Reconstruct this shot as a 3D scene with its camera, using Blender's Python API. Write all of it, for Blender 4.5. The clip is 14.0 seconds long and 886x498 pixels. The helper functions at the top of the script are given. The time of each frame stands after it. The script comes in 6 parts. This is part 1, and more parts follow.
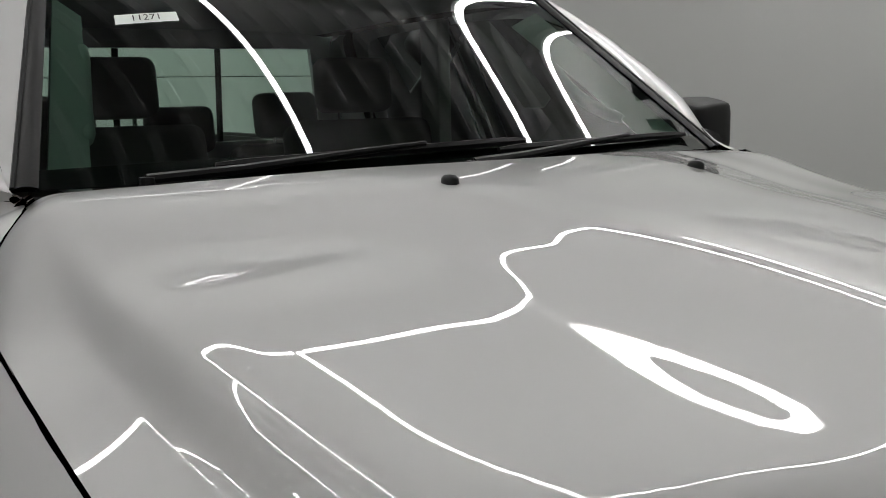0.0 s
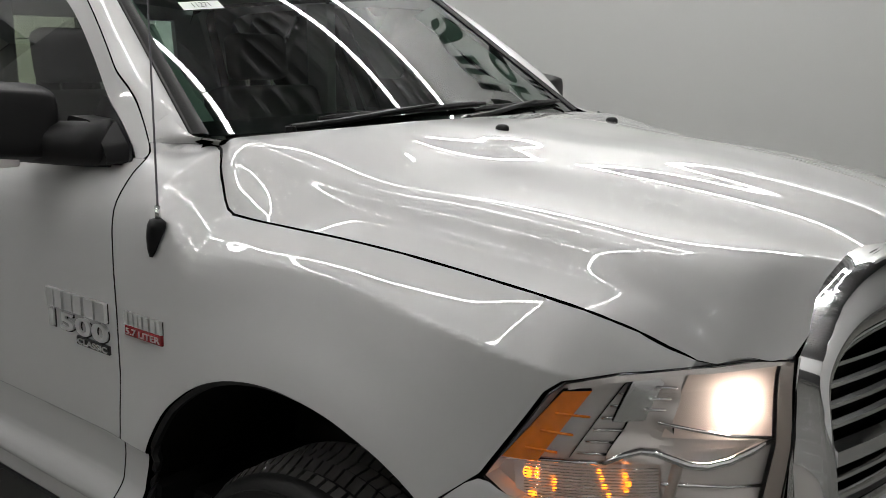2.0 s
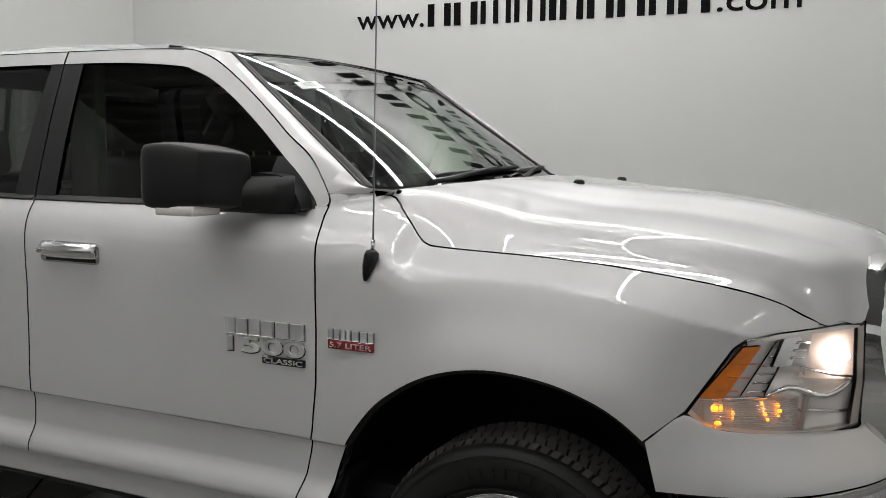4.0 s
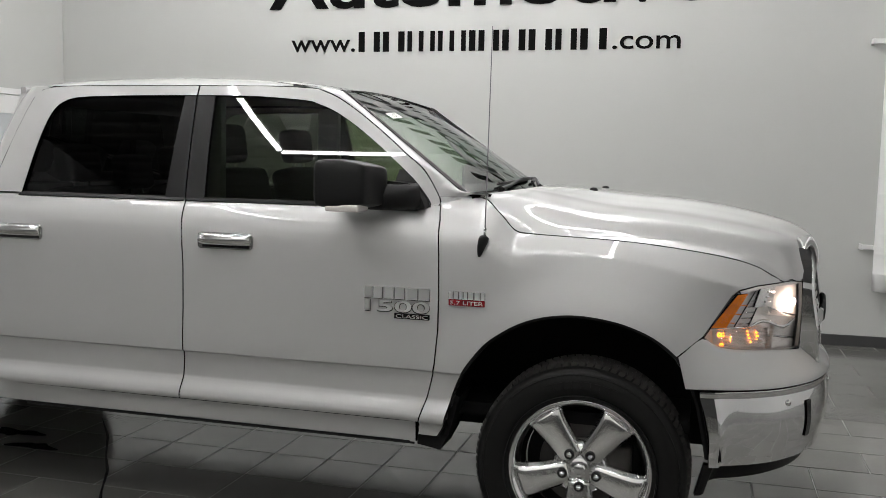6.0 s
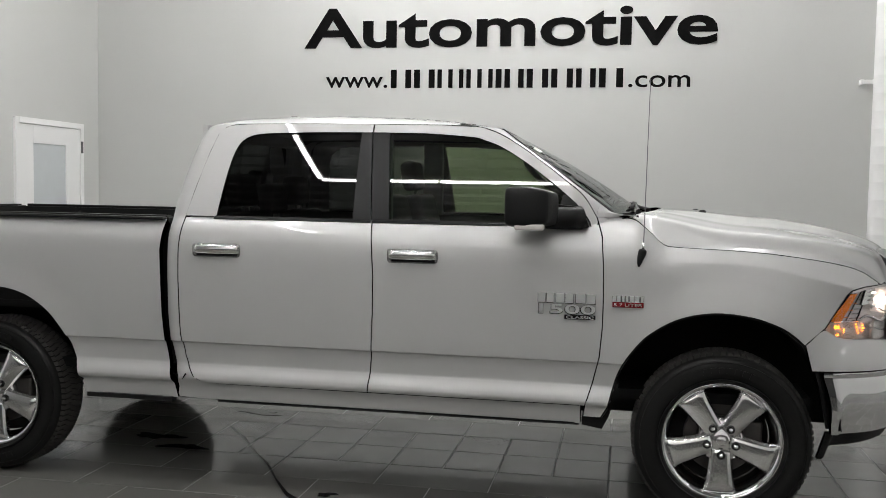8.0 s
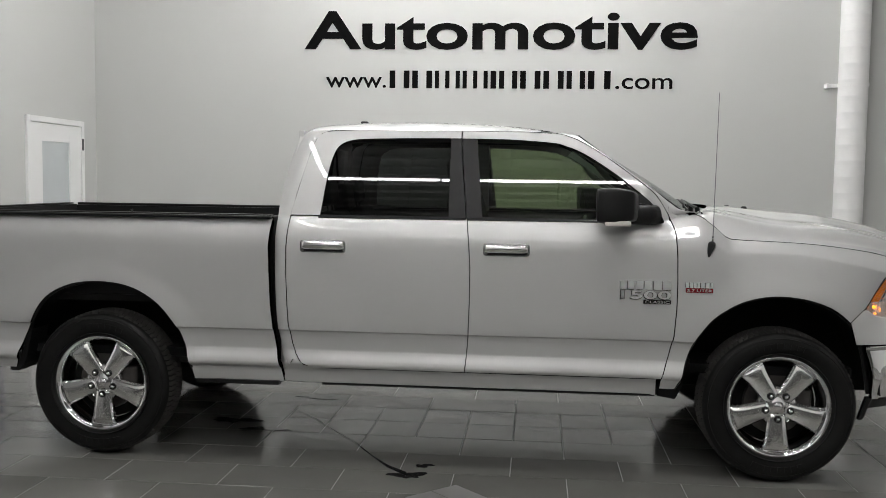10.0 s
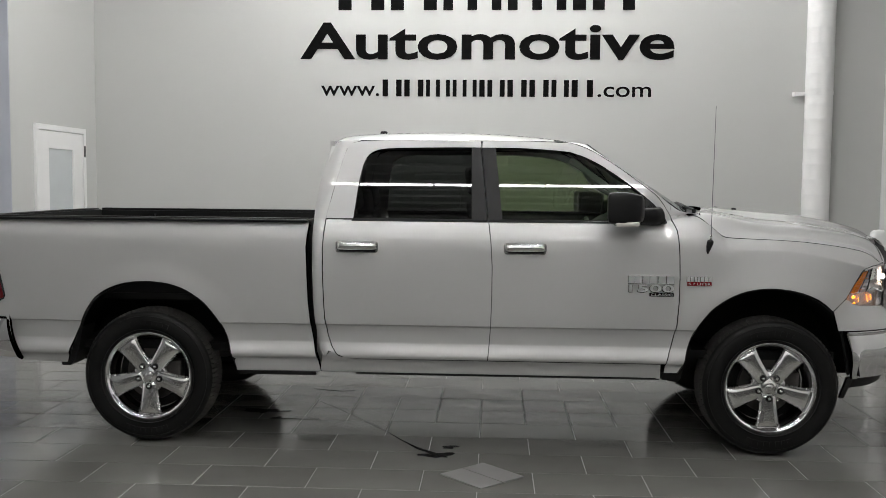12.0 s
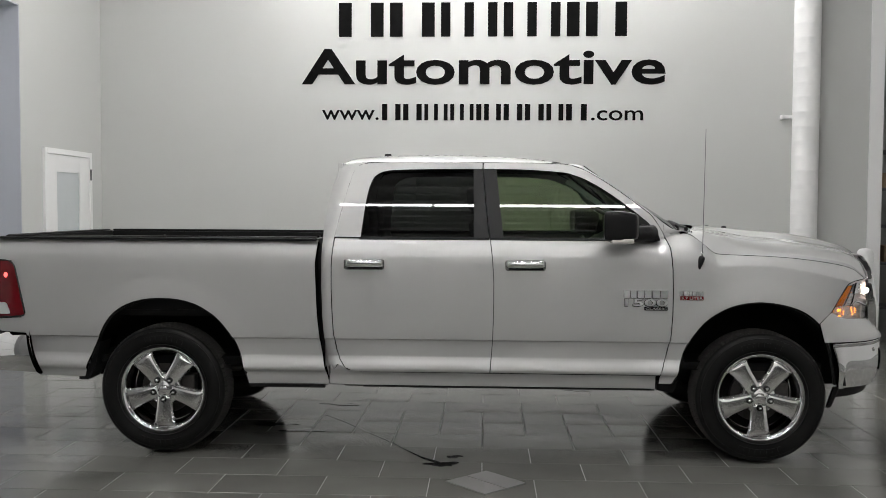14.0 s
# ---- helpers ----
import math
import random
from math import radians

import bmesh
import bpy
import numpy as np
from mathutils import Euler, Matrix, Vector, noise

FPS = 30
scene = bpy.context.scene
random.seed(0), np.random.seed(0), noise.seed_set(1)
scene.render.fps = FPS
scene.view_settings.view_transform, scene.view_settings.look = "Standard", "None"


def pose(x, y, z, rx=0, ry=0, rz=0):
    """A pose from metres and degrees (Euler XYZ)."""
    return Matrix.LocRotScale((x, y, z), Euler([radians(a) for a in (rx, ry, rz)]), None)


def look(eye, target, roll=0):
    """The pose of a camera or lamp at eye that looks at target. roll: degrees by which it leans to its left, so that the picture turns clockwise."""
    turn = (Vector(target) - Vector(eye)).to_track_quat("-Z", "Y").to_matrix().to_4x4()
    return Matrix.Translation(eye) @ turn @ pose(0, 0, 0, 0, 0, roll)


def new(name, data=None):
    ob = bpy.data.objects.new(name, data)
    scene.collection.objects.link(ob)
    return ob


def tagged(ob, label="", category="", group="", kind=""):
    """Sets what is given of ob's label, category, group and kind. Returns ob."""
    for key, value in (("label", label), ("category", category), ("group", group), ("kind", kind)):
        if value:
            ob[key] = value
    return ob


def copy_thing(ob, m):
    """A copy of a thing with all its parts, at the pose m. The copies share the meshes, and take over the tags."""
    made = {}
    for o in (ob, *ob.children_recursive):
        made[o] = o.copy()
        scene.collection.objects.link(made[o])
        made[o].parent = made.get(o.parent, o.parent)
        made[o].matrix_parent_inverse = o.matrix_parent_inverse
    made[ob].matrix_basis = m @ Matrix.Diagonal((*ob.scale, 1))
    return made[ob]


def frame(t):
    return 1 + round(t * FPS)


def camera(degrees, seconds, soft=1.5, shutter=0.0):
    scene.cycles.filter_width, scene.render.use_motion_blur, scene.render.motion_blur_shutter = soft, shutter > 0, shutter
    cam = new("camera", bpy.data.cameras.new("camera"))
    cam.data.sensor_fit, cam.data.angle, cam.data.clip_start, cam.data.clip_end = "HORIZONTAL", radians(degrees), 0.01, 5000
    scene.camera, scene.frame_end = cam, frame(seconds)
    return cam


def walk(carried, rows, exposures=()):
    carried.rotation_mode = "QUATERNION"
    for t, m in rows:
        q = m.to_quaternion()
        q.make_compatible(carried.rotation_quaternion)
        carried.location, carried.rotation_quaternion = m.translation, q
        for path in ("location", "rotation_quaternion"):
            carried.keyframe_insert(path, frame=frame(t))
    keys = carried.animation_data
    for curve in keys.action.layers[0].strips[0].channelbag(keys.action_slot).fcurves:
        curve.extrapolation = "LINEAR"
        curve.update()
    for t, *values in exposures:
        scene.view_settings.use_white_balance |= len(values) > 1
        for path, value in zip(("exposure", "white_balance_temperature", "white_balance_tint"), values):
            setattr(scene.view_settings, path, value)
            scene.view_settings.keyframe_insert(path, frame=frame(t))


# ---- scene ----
cam = camera(50.5, 14.0, 0.75)
PATH = [
    (0, (1.189, -0.973, 1.595), (-0.523, 0.01, 1.276), -1.2),
    (0.5, (1.256, -1.281, 1.618), (-0.321, -0.122, 1.21), 0.3),
    (1, (1.298, -1.515, 1.615), (-0.155, -0.204, 1.201), 1.0),
    (1.5, (1.32, -1.785, 1.632), (-0.042, -0.382, 1.213), -0.0),
    (2, (1.324, -2.092, 1.627), (0.053, -0.599, 1.235), 0.2),
    (2.5, (1.225, -2.31, 1.605), (0.033, -0.745, 1.248), 0.5),
    (3, (1.076, -2.537, 1.567), (-0.013, -0.885, 1.277), 0.6),
    (5.5, (0.564, -4.185, 1.589), (-0.025, -2.284, 1.393), 1.0),
    (6, (0.417, -4.482, 1.588), (-0.115, -2.564, 1.398), 1.2),
    (6.5, (0.194, -4.75, 1.589), (-0.296, -2.819, 1.413), 1.2),
    (7, (-0.024, -5.042, 1.57), (-0.478, -3.099, 1.425), 1.1),
    (7.5, (-0.235, -5.29, 1.574), (-0.654, -3.339, 1.442), 1.0),
    (8, (-0.472, -5.437, 1.562), (-0.85, -3.477, 1.435), 1.0),
    (8.5, (-0.711, -5.561, 1.559), (-1.037, -3.592, 1.422), 1.1),
    (9, (-0.935, -5.771, 1.573), (-1.211, -3.796, 1.431), 1.0),
    (11.5, (-1.653, -6.472, 1.622), (-1.77, -4.481, 1.479), 0.6),
    (12, (-1.67, -6.626, 1.621), (-1.776, -4.634, 1.482), 0.5),
    (12.5, (-1.669, -6.753, 1.63), (-1.775, -4.761, 1.496), 0.4),
    (13, (-1.683, -6.823, 1.629), (-1.787, -4.829, 1.511), 0.4),
    (13.5, (-1.712, -6.855, 1.61), (-1.808, -4.86, 1.507), 0.3),
    (14, (-1.725, -6.887, 1.6), (-1.816, -4.891, 1.51), 0.3),
]
walk(cam, [(t, look(eye, target, roll)) for t, eye, target, roll in PATH], ((0, -0.74), (1, -0.75), (2, -0.26), (3, -0.08), (5, 0.06), (8.5, 0.06), (11.5, -0.02), (14, -0.04)))

# ---- light: the ceiling strips, one row added as fill, are the only lamps ----
LAMP = 53.0
CEIL_Z, STRIP_Z = 5.25, 5.0
scene.view_settings.exposure = 0.0
world = bpy.data.worlds.new("world")
world.use_nodes = True
world.node_tree.nodes["Background"].inputs[0].default_value = (0.5, 0.5, 0.5, 1)
world.node_tree.nodes["Background"].inputs[1].default_value = 0.02
scene.world = world


# ---- materials ----
def material(name, color, rough=0.5, metal=0.0, coat=0.0, var=0.0, scale=6.0, rough_var=0.0, bump=0.0, bump_scale=60.0,
             emit=0.0, emit_color=None, per_object=0.0, spec=0.5, coat_rough=0.02):
    m = bpy.data.materials.new(name)
    m.use_nodes = True
    nt = m.node_tree
    b = nt.nodes["Principled BSDF"]
    b.inputs["Base Color"].default_value = (*color, 1)
    b.inputs["Roughness"].default_value = rough
    b.inputs["Metallic"].default_value = metal
    b.inputs["Coat Weight"].default_value = coat
    b.inputs["Coat Roughness"].default_value = coat_rough
    b.inputs["Specular IOR Level"].default_value = spec
    coord = nt.nodes.new("ShaderNodeTexCoord")
    if var or rough_var:
        n = nt.nodes.new("ShaderNodeTexNoise")
        n.inputs["Scale"].default_value = scale
        n.inputs["Detail"].default_value = 6
        nt.links.new(coord.outputs["Object"], n.inputs["Vector"])
    if var or per_object:
        hsv = nt.nodes.new("ShaderNodeHueSaturation")
        hsv.inputs["Color"].default_value = (*color, 1)
        value = None
        if var:
            r = nt.nodes.new("ShaderNodeMapRange")
            r.inputs["To Min"].default_value, r.inputs["To Max"].default_value = 1 - var, 1 + var
            nt.links.new(n.outputs["Fac"], r.inputs["Value"])
            value = r.outputs["Result"]
        if per_object:
            info = nt.nodes.new("ShaderNodeObjectInfo")
            r2 = nt.nodes.new("ShaderNodeMapRange")
            r2.inputs["To Min"].default_value, r2.inputs["To Max"].default_value = 1 - per_object, 1 + per_object
            nt.links.new(info.outputs["Random"], r2.inputs["Value"])
            if value is None:
                value = r2.outputs["Result"]
            else:
                mul = nt.nodes.new("ShaderNodeMath")
                mul.operation = "MULTIPLY"
                nt.links.new(value, mul.inputs[0])
                nt.links.new(r2.outputs["Result"], mul.inputs[1])
                value = mul.outputs["Value"]
        nt.links.new(value, hsv.inputs["Value"])
        nt.links.new(hsv.outputs["Color"], b.inputs["Base Color"])
    if rough_var:
        r3 = nt.nodes.new("ShaderNodeMapRange")
        r3.inputs["To Min"].default_value = max(0.02, rough - rough_var)
        r3.inputs["To Max"].default_value = rough + rough_var
        nt.links.new(n.outputs["Fac"], r3.inputs["Value"])
        nt.links.new(r3.outputs["Result"], b.inputs["Roughness"])
    if bump:
        n2 = nt.nodes.new("ShaderNodeTexNoise")
        n2.inputs["Scale"].default_value = bump_scale
        n2.inputs["Detail"].default_value = 4
        nt.links.new(coord.outputs["Object"], n2.inputs["Vector"])
        bp = nt.nodes.new("ShaderNodeBump")
        bp.inputs["Strength"].default_value = bump
        bp.inputs["Distance"].default_value = 0.01
        nt.links.new(n2.outputs["Fac"], bp.inputs["Height"])
        nt.links.new(bp.outputs["Normal"], b.inputs["Normal"])
    if emit:
        b.inputs["Emission Color"].default_value = (*(emit_color or color), 1)
        b.inputs["Emission Strength"].default_value = emit
    return m


def glass(name, tint, ior=1.5, rough=0.0):
    m = bpy.data.materials.new(name)
    m.use_nodes = True
    nt = m.node_tree
    nt.nodes.remove(nt.nodes["Principled BSDF"])
    out = nt.nodes["Material Output"]
    tr = nt.nodes.new("ShaderNodeBsdfTransparent")
    tr.inputs["Color"].default_value = (*tint, 1)
    gl = nt.nodes.new("ShaderNodeBsdfGlossy")
    gl.inputs["Roughness"].default_value = rough
    fr = nt.nodes.new("ShaderNodeFresnel")
    fr.inputs["IOR"].default_value = ior
    mix = nt.nodes.new("ShaderNodeMixShader")
    nt.links.new(fr.outputs["Fac"], mix.inputs["Fac"])
    nt.links.new(tr.outputs["BSDF"], mix.inputs[1])
    nt.links.new(gl.outputs["BSDF"], mix.inputs[2])
    nt.links.new(mix.outputs["Shader"], out.inputs["Surface"])
    return m


PAINT = material("silver_paint", (0.53, 0.53, 0.521), 0.56, 0.38, 1.0, var=0.03, scale=1400, coat_rough=0.003)
CHROME = material("chrome", (0.78, 0.78, 0.78), 0.06, 1.0, rough_var=0.02, scale=12)
CHROME_SATIN = material("satin_chrome", (0.78, 0.78, 0.77), 0.22, 1.0, rough_var=0.05, scale=30)
WHEEL_CHROME = material("wheel_chrome", (0.80, 0.80, 0.79), 0.16, 1.0, rough_var=0.05, scale=30)
BADGE_CHROME = material("badge_chrome", (0.90, 0.90, 0.89), 0.32, 0.88)
BLACK = material("black_plastic", (0.006, 0.006, 0.006), 0.45, spec=0.28, bump=0.06, bump_scale=500, var=0.12)
GLOSS_BLACK = material("gloss_black", (0.012, 0.012, 0.012), 0.12)
RUBBER = material("tyre_rubber", (0.007, 0.007, 0.0065), 0.52, spec=0.24, var=0.25, scale=25, bump=0.08, bump_scale=220)
# Lighter than the sidewall, to put in the light the tread catches.
TREAD = material("tyre_tread", (0.05, 0.048, 0.044), 0.5, spec=0.4, var=0.3, scale=40, bump=0.05, bump_scale=300)
DARK = material("dark_underbody", (0.006, 0.006, 0.006), 0.8, spec=0.2, var=0.3, scale=9)
IRON = material("brake_iron", (0.07, 0.066, 0.062), 0.45, 0.7, var=0.3, scale=40)
FABRIC = material("seat_fabric", (0.06, 0.06, 0.062), 0.85, var=0.2, scale=50, bump=0.2, bump_scale=400)
DASH = material("dashboard_vinyl", (0.10, 0.10, 0.10), 0.6, bump=0.15, bump_scale=350, var=0.1)
HEADLINER = material("headliner_cloth", (0.32, 0.33, 0.31), 0.9, var=0.06, scale=60)
AMBER = material("amber_plastic", (0.80, 0.20, 0.004), 0.22, coat=0.4, var=0.3, scale=60, bump=0.12, bump_scale=120)
RED_LENS = material("red_lens", (0.15, 0.004, 0.008), 0.10, coat=1.0, var=0.35, scale=14, bump=0.08, bump_scale=45)
RED_ON = material("lit_red_bulb", (1, 0.1, 0.08), 0.3, emit=2.2, emit_color=(1.0, 0.10, 0.10))
LAMP_ON = material("lit_bulb", (1, 0.9, 0.75), 0.3, emit=120.0, emit_color=(1.0, 0.84, 0.73))
AMBER_GLINT = material("glowing_amber_glint", (1, 0.4, 0.05), 0.3, emit=3.2, emit_color=(1.0, 0.27, 0.015))
REFLECTOR = material("lamp_reflector", (0.84, 0.79, 0.75), 0.20, 0.45, rough_var=0.06, scale=60, bump=0.05, bump_scale=38)
BOWL = material("mirrored_bowl", (0.62, 0.54, 0.49), 0.45, 0.15, var=0.06, scale=30, bump=0.04, bump_scale=40)
BEZEL = material("lamp_bezel", (0.42, 0.365, 0.325), 0.32, 0.3, var=0.08, scale=20)
LENS = glass("clear_lens", (0.985, 0.985, 0.985))
lens_mix = LENS.node_tree.nodes["Mix Shader"].inputs["Fac"]
LENS.node_tree.links.remove(lens_mix.links[0])
lens_mix.default_value = 0.06
WINDSHIELD_GLASS = glass("windshield_glass", (0.56, 0.76, 0.66), 1.68)
FRONT_GLASS = glass("front_window_glass", (0.37, 0.43, 0.31), 1.75)
REAR_GLASS = glass("privacy_glass", (0.14, 0.15, 0.14), 1.55)
BACK_GLASS = glass("rear_window_glass", (0.66, 0.69, 0.66), 1.5)
RED_BADGE = material("red_enamel", (0.22, 0.012, 0.016), 0.25, coat=0.5)
STICKER = material("sticker_paper", (0.72, 0.76, 0.72), 0.6, var=0.03, scale=30)
INK = material("black_ink", (0.015, 0.015, 0.015), 0.6)
LETTER = material("black_vinyl", (0.003, 0.003, 0.003), 0.6, spec=0.05, var=0.1, scale=20)
WALL = material("painted_wall", (0.525, 0.53, 0.513), 0.6, var=0.025, scale=0.9, bump=0.05, bump_scale=90, rough_var=0.06)
DIM_WALL = material("unseen_dim_wall", (0.22, 0.22, 0.222), 0.6, var=0.08, scale=1.5, bump=0.05, bump_scale=90)
WHITE = material("white_paint", (0.80, 0.80, 0.79), 0.42, var=0.02, scale=4, bump=0.02, bump_scale=150)
PIPE_WRAP = material("white_pipe_wrap", (0.80, 0.80, 0.79), 0.5, var=0.04, scale=14, bump=0.12, bump_scale=35)
BLUE_GREY = material("blue_grey_panel", (0.42, 0.44, 0.49), 0.5, var=0.03, scale=3)
FROSTED = material("frosted_panel", (0.52, 0.55, 0.56), 0.35, var=0.04, scale=8)
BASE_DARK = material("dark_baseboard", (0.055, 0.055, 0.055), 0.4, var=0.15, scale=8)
DECK = material("painted_steel_deck", (0.15, 0.15, 0.15), 0.5, var=0.12, scale=3)
STEEL = material("grey_steel", (0.14, 0.14, 0.15), 0.4, 0.7, var=0.2, scale=10)
CARTON = material("cardboard", (0.34, 0.25, 0.16), 0.8, var=0.1, scale=10)
LED = material("led_diffuser", (1, 1, 1), 0.5, emit=LAMP, emit_color=(1.0, 0.99, 0.985))
TILE = material("floor_tile", (0.160, 0.158, 0.146), 0.13, spec=0.85, var=0.22, scale=2.2, rough_var=0.06, bump=0.03, bump_scale=120, per_object=0.10)
GROUT = material("tile_grout", (0.30, 0.295, 0.285), 0.75, var=0.3, scale=5)
PLATE = material("grey_floor_plate", (0.20, 0.195, 0.19), 0.35, var=0.1, scale=8)
WET = material("wet_stain", (0.02, 0.02, 0.02), 0.08)


# ---- building helpers ----
def link(name, me, mat, parent, label="", smooth=False, local=False):
    me.materials.append(mat)
    if smooth:
        for p in me.polygons:
            p.use_smooth = True
    ob = new(name, me)
    if parent is not None:
        ob.parent = parent
        if not local:
            ob.matrix_parent_inverse = Matrix.Translation(-parent.location)
    if label:
        ob["label"] = label
    return ob


def part(name, bm, mat, parent, label="", smooth=False, local=False):
    me = bpy.data.meshes.new(name)
    bmesh.ops.recalc_face_normals(bm, faces=bm.faces[:])
    bm.to_mesh(me)
    bm.free()
    return link(name, me, mat, parent, label, smooth, local)


def thing(name, label, category, at=(0, 0, 0), group="", kind=""):
    ob = new(name)
    ob.empty_display_size = 0.2
    ob.location = at
    return tagged(ob, label, category, group, kind)


def curve1(*pts):
    """A smooth monotone curve through the points."""
    xs = [p[0] for p in pts]
    ys = [p[1] for p in pts]
    n = len(xs)
    d = [(ys[i + 1] - ys[i]) / (xs[i + 1] - xs[i]) for i in range(n - 1)]
    m = [d[0]] + [0.0 if d[i - 1] * d[i] <= 0 else 2 * d[i - 1] * d[i] / (d[i - 1] + d[i]) for i in range(1, n - 1)] + [d[-1]]

    def f(x):
        if x <= xs[0]:
            return ys[0]
        if x >= xs[-1]:
            return ys[-1]
        i = 0
        while x > xs[i + 1]:
            i += 1
        h = xs[i + 1] - xs[i]
        t = (x - xs[i]) / h
        return ((1 + 2 * t) * (1 - t) ** 2 * ys[i] + t * (1 - t) ** 2 * h * m[i]
                + t * t * (3 - 2 * t) * ys[i + 1] + t * t * (t - 1) * h * m[i + 1])
    return f


def step(a, b, x):
    t = min(1.0, max(0.0, (x - a) / (b - a)))
    return t * t * (3 - 2 * t)


def box_bm(x0, x1, y0, y1, z0, z1, bevel=0.0, seg=2, bm=None):
    bm2 = bmesh.new()
    bmesh.ops.create_cube(bm2, size=1)
    for v in bm2.verts:
        v.co = ((x0 + x1) / 2 + v.co.x * (x1 - x0), (y0 + y1) / 2 + v.co.y * (y1 - y0), (z0 + z1) / 2 + v.co.z * (z1 - z0))
    if bevel:
        bmesh.ops.bevel(bm2, geom=bm2.edges[:], offset=bevel, segments=seg, affect="EDGES", profile=0.6)
    if bm is None:
        return bm2
    merge(bm, bm2)
    return bm


def merge(bm, other, m=None):
    if m is not None:
        bmesh.ops.transform(other, matrix=m, verts=other.verts[:])
    me = bpy.data.meshes.new("tmp")
    other.to_mesh(me)
    other.free()
    bm.from_mesh(me)
    bpy.data.meshes.remove(me)


def tube_bm(points, radius, sides=10, bm=None, closed=False):
    """A round tube through the points; radius a number or one for each point."""
    bm = bm or bmesh.new()
    pts = [Vector(p) for p in points]
    n = len(pts)
    rings = []
    for i, p in enumerate(pts):
        a = pts[(i - 1) % n] if (closed or i > 0) else p
        b = pts[(i + 1) % n] if (closed or i < n - 1) else p
        d = (b - a).normalized()
        up = Vector((0, 0, 1)) if abs(d.z) < 0.95 else Vector((1, 0, 0))
        u = d.cross(up).normalized()
        w = d.cross(u)
        r = radius[i] if isinstance(radius, (list, tuple)) else radius
        rings.append([bm.verts.new(p + r * (math.cos(k * math.tau / sides) * u + math.sin(k * math.tau / sides) * w)) for k in range(sides)])
    for i in range(n if closed else n - 1):
        a, b = rings[i], rings[(i + 1) % n]
        for k in range(sides):
            bm.faces.new((a[k], a[(k + 1) % sides], b[(k + 1) % sides], b[k]))
    if not closed:
        bm.faces.new(rings[0][::-1])
        bm.faces.new(rings[-1])
    return bm


def lathe_bm(profile, n=64, bm=None):
    """Turns a profile of (radius, y) about the y axis."""
    bm = bm or bmesh.new()
    rings = []
    for k in range(n):
        a = k * math.tau / n
        rings.append([bm.verts.new((r * math.cos(a), y, r * math.sin(a))) for r, y in profile])
    for k in range(n):
        p, q = rings[k], rings[(k + 1) % n]
        for i in range(len(profile) - 1):
            bm.faces.new((p[i], q[i], q[i + 1], p[i + 1]))
    return bm


def prism_bm(outline, y0, y1, bm=None, bevel=0.0):
    """A flat outline in x and z, thick from y0 to y1."""
    b2 = bmesh.new()
    lo = [b2.verts.new((x, y0, z)) for x, z in outline]
    f = b2.faces.new(lo)
    r = bmesh.ops.extrude_face_region(b2, geom=[f])
    for v in r["geom"]:
        if isinstance(v, bmesh.types.BMVert):
            v.co.y = y1
    bmesh.ops.recalc_face_normals(b2, faces=b2.faces[:])
    if bevel:
        bmesh.ops.bevel(b2, geom=b2.edges[:], offset=bevel, segments=2, affect="EDGES", profile=0.6)
    if bm is None:
        return b2
    merge(bm, b2)
    return bm


def cut_plan(outline, da, db, more=()):
    """Cuts a flat outline along a grid; returns its points and faces."""
    bm = bmesh.new()
    f = bm.faces.new([bm.verts.new((a, b, 0)) for a, b in outline])
    bmesh.ops.triangulate(bm, faces=[f])
    for axis, d in ((0, da), (1, db)):
        lo, hi = min(p[axis] for p in outline), max(p[axis] for p in outline)
        k = math.floor(lo / d) + 1
        while k * d < hi - 1e-4:
            co, no = Vector((0, 0, 0)), Vector((0, 0, 0))
            co[axis], no[axis] = k * d, 1
            bmesh.ops.bisect_plane(bm, geom=bm.verts[:] + bm.edges[:] + bm.faces[:], dist=1e-5, plane_co=co, plane_no=no)
            k += 1
    for b in more:
        bmesh.ops.bisect_plane(bm, geom=bm.verts[:] + bm.edges[:] + bm.faces[:], dist=1e-5, plane_co=(0, b, 0), plane_no=(0, 1, 0))
    bm.verts.index_update()
    pts = [(v.co.x, v.co.y) for v in bm.verts]
    faces = [[v.index for v in f.verts] for f in bm.faces]
    edges = [(e.verts[0].index, e.verts[1].index) for e in bm.edges if len(e.link_faces) == 1]
    bm.free()
    return pts, faces, edges


def normal_at(fmap, a, b, outward):
    e = 0.0015
    n = (fmap(a + e, b) - fmap(a - e, b)).cross(fmap(a, b + e) - fmap(a, b - e)).normalized()
    return -n if n.dot(outward) < 0 else n


def sheet(name, pts, faces, edges, fmap, outward, mat, parent, label="", depth=0.018):
    """A curved panel with a folded rim: flat points mapped on to a surface, with its true normals."""
    n = len(pts)
    co = [fmap(a, b) for a, b in pts]
    no = [normal_at(fmap, a, b, outward) for a, b in pts]
    out = []
    for f in faces:
        fn = Vector((0, 0, 0))
        for i in range(1, len(f) - 1):
            fn += (co[f[i]] - co[f[0]]).cross(co[f[i + 1]] - co[f[0]])
        out.append(f if fn.dot(no[f[0]]) >= 0 else f[::-1])
    verts, norms = list(co), list(no)
    if depth:
        for i, j in edges:
            k = len(verts)
            p, q = co[i], co[j]
            verts += [p, q, q - no[j] * depth, p - no[i] * depth]
            side = (q - p).cross(no[i]).normalized()
            norms += [side] * 4
            out.append([k, k + 1, k + 2, k + 3])
    me = bpy.data.meshes.new(name)
    me.from_pydata(verts, [], out)
    for p in me.polygons:
        p.use_smooth = True
    me.normals_split_custom_set_from_vertices([v[:] for v in norms])
    return link(name, me, mat, parent, label)


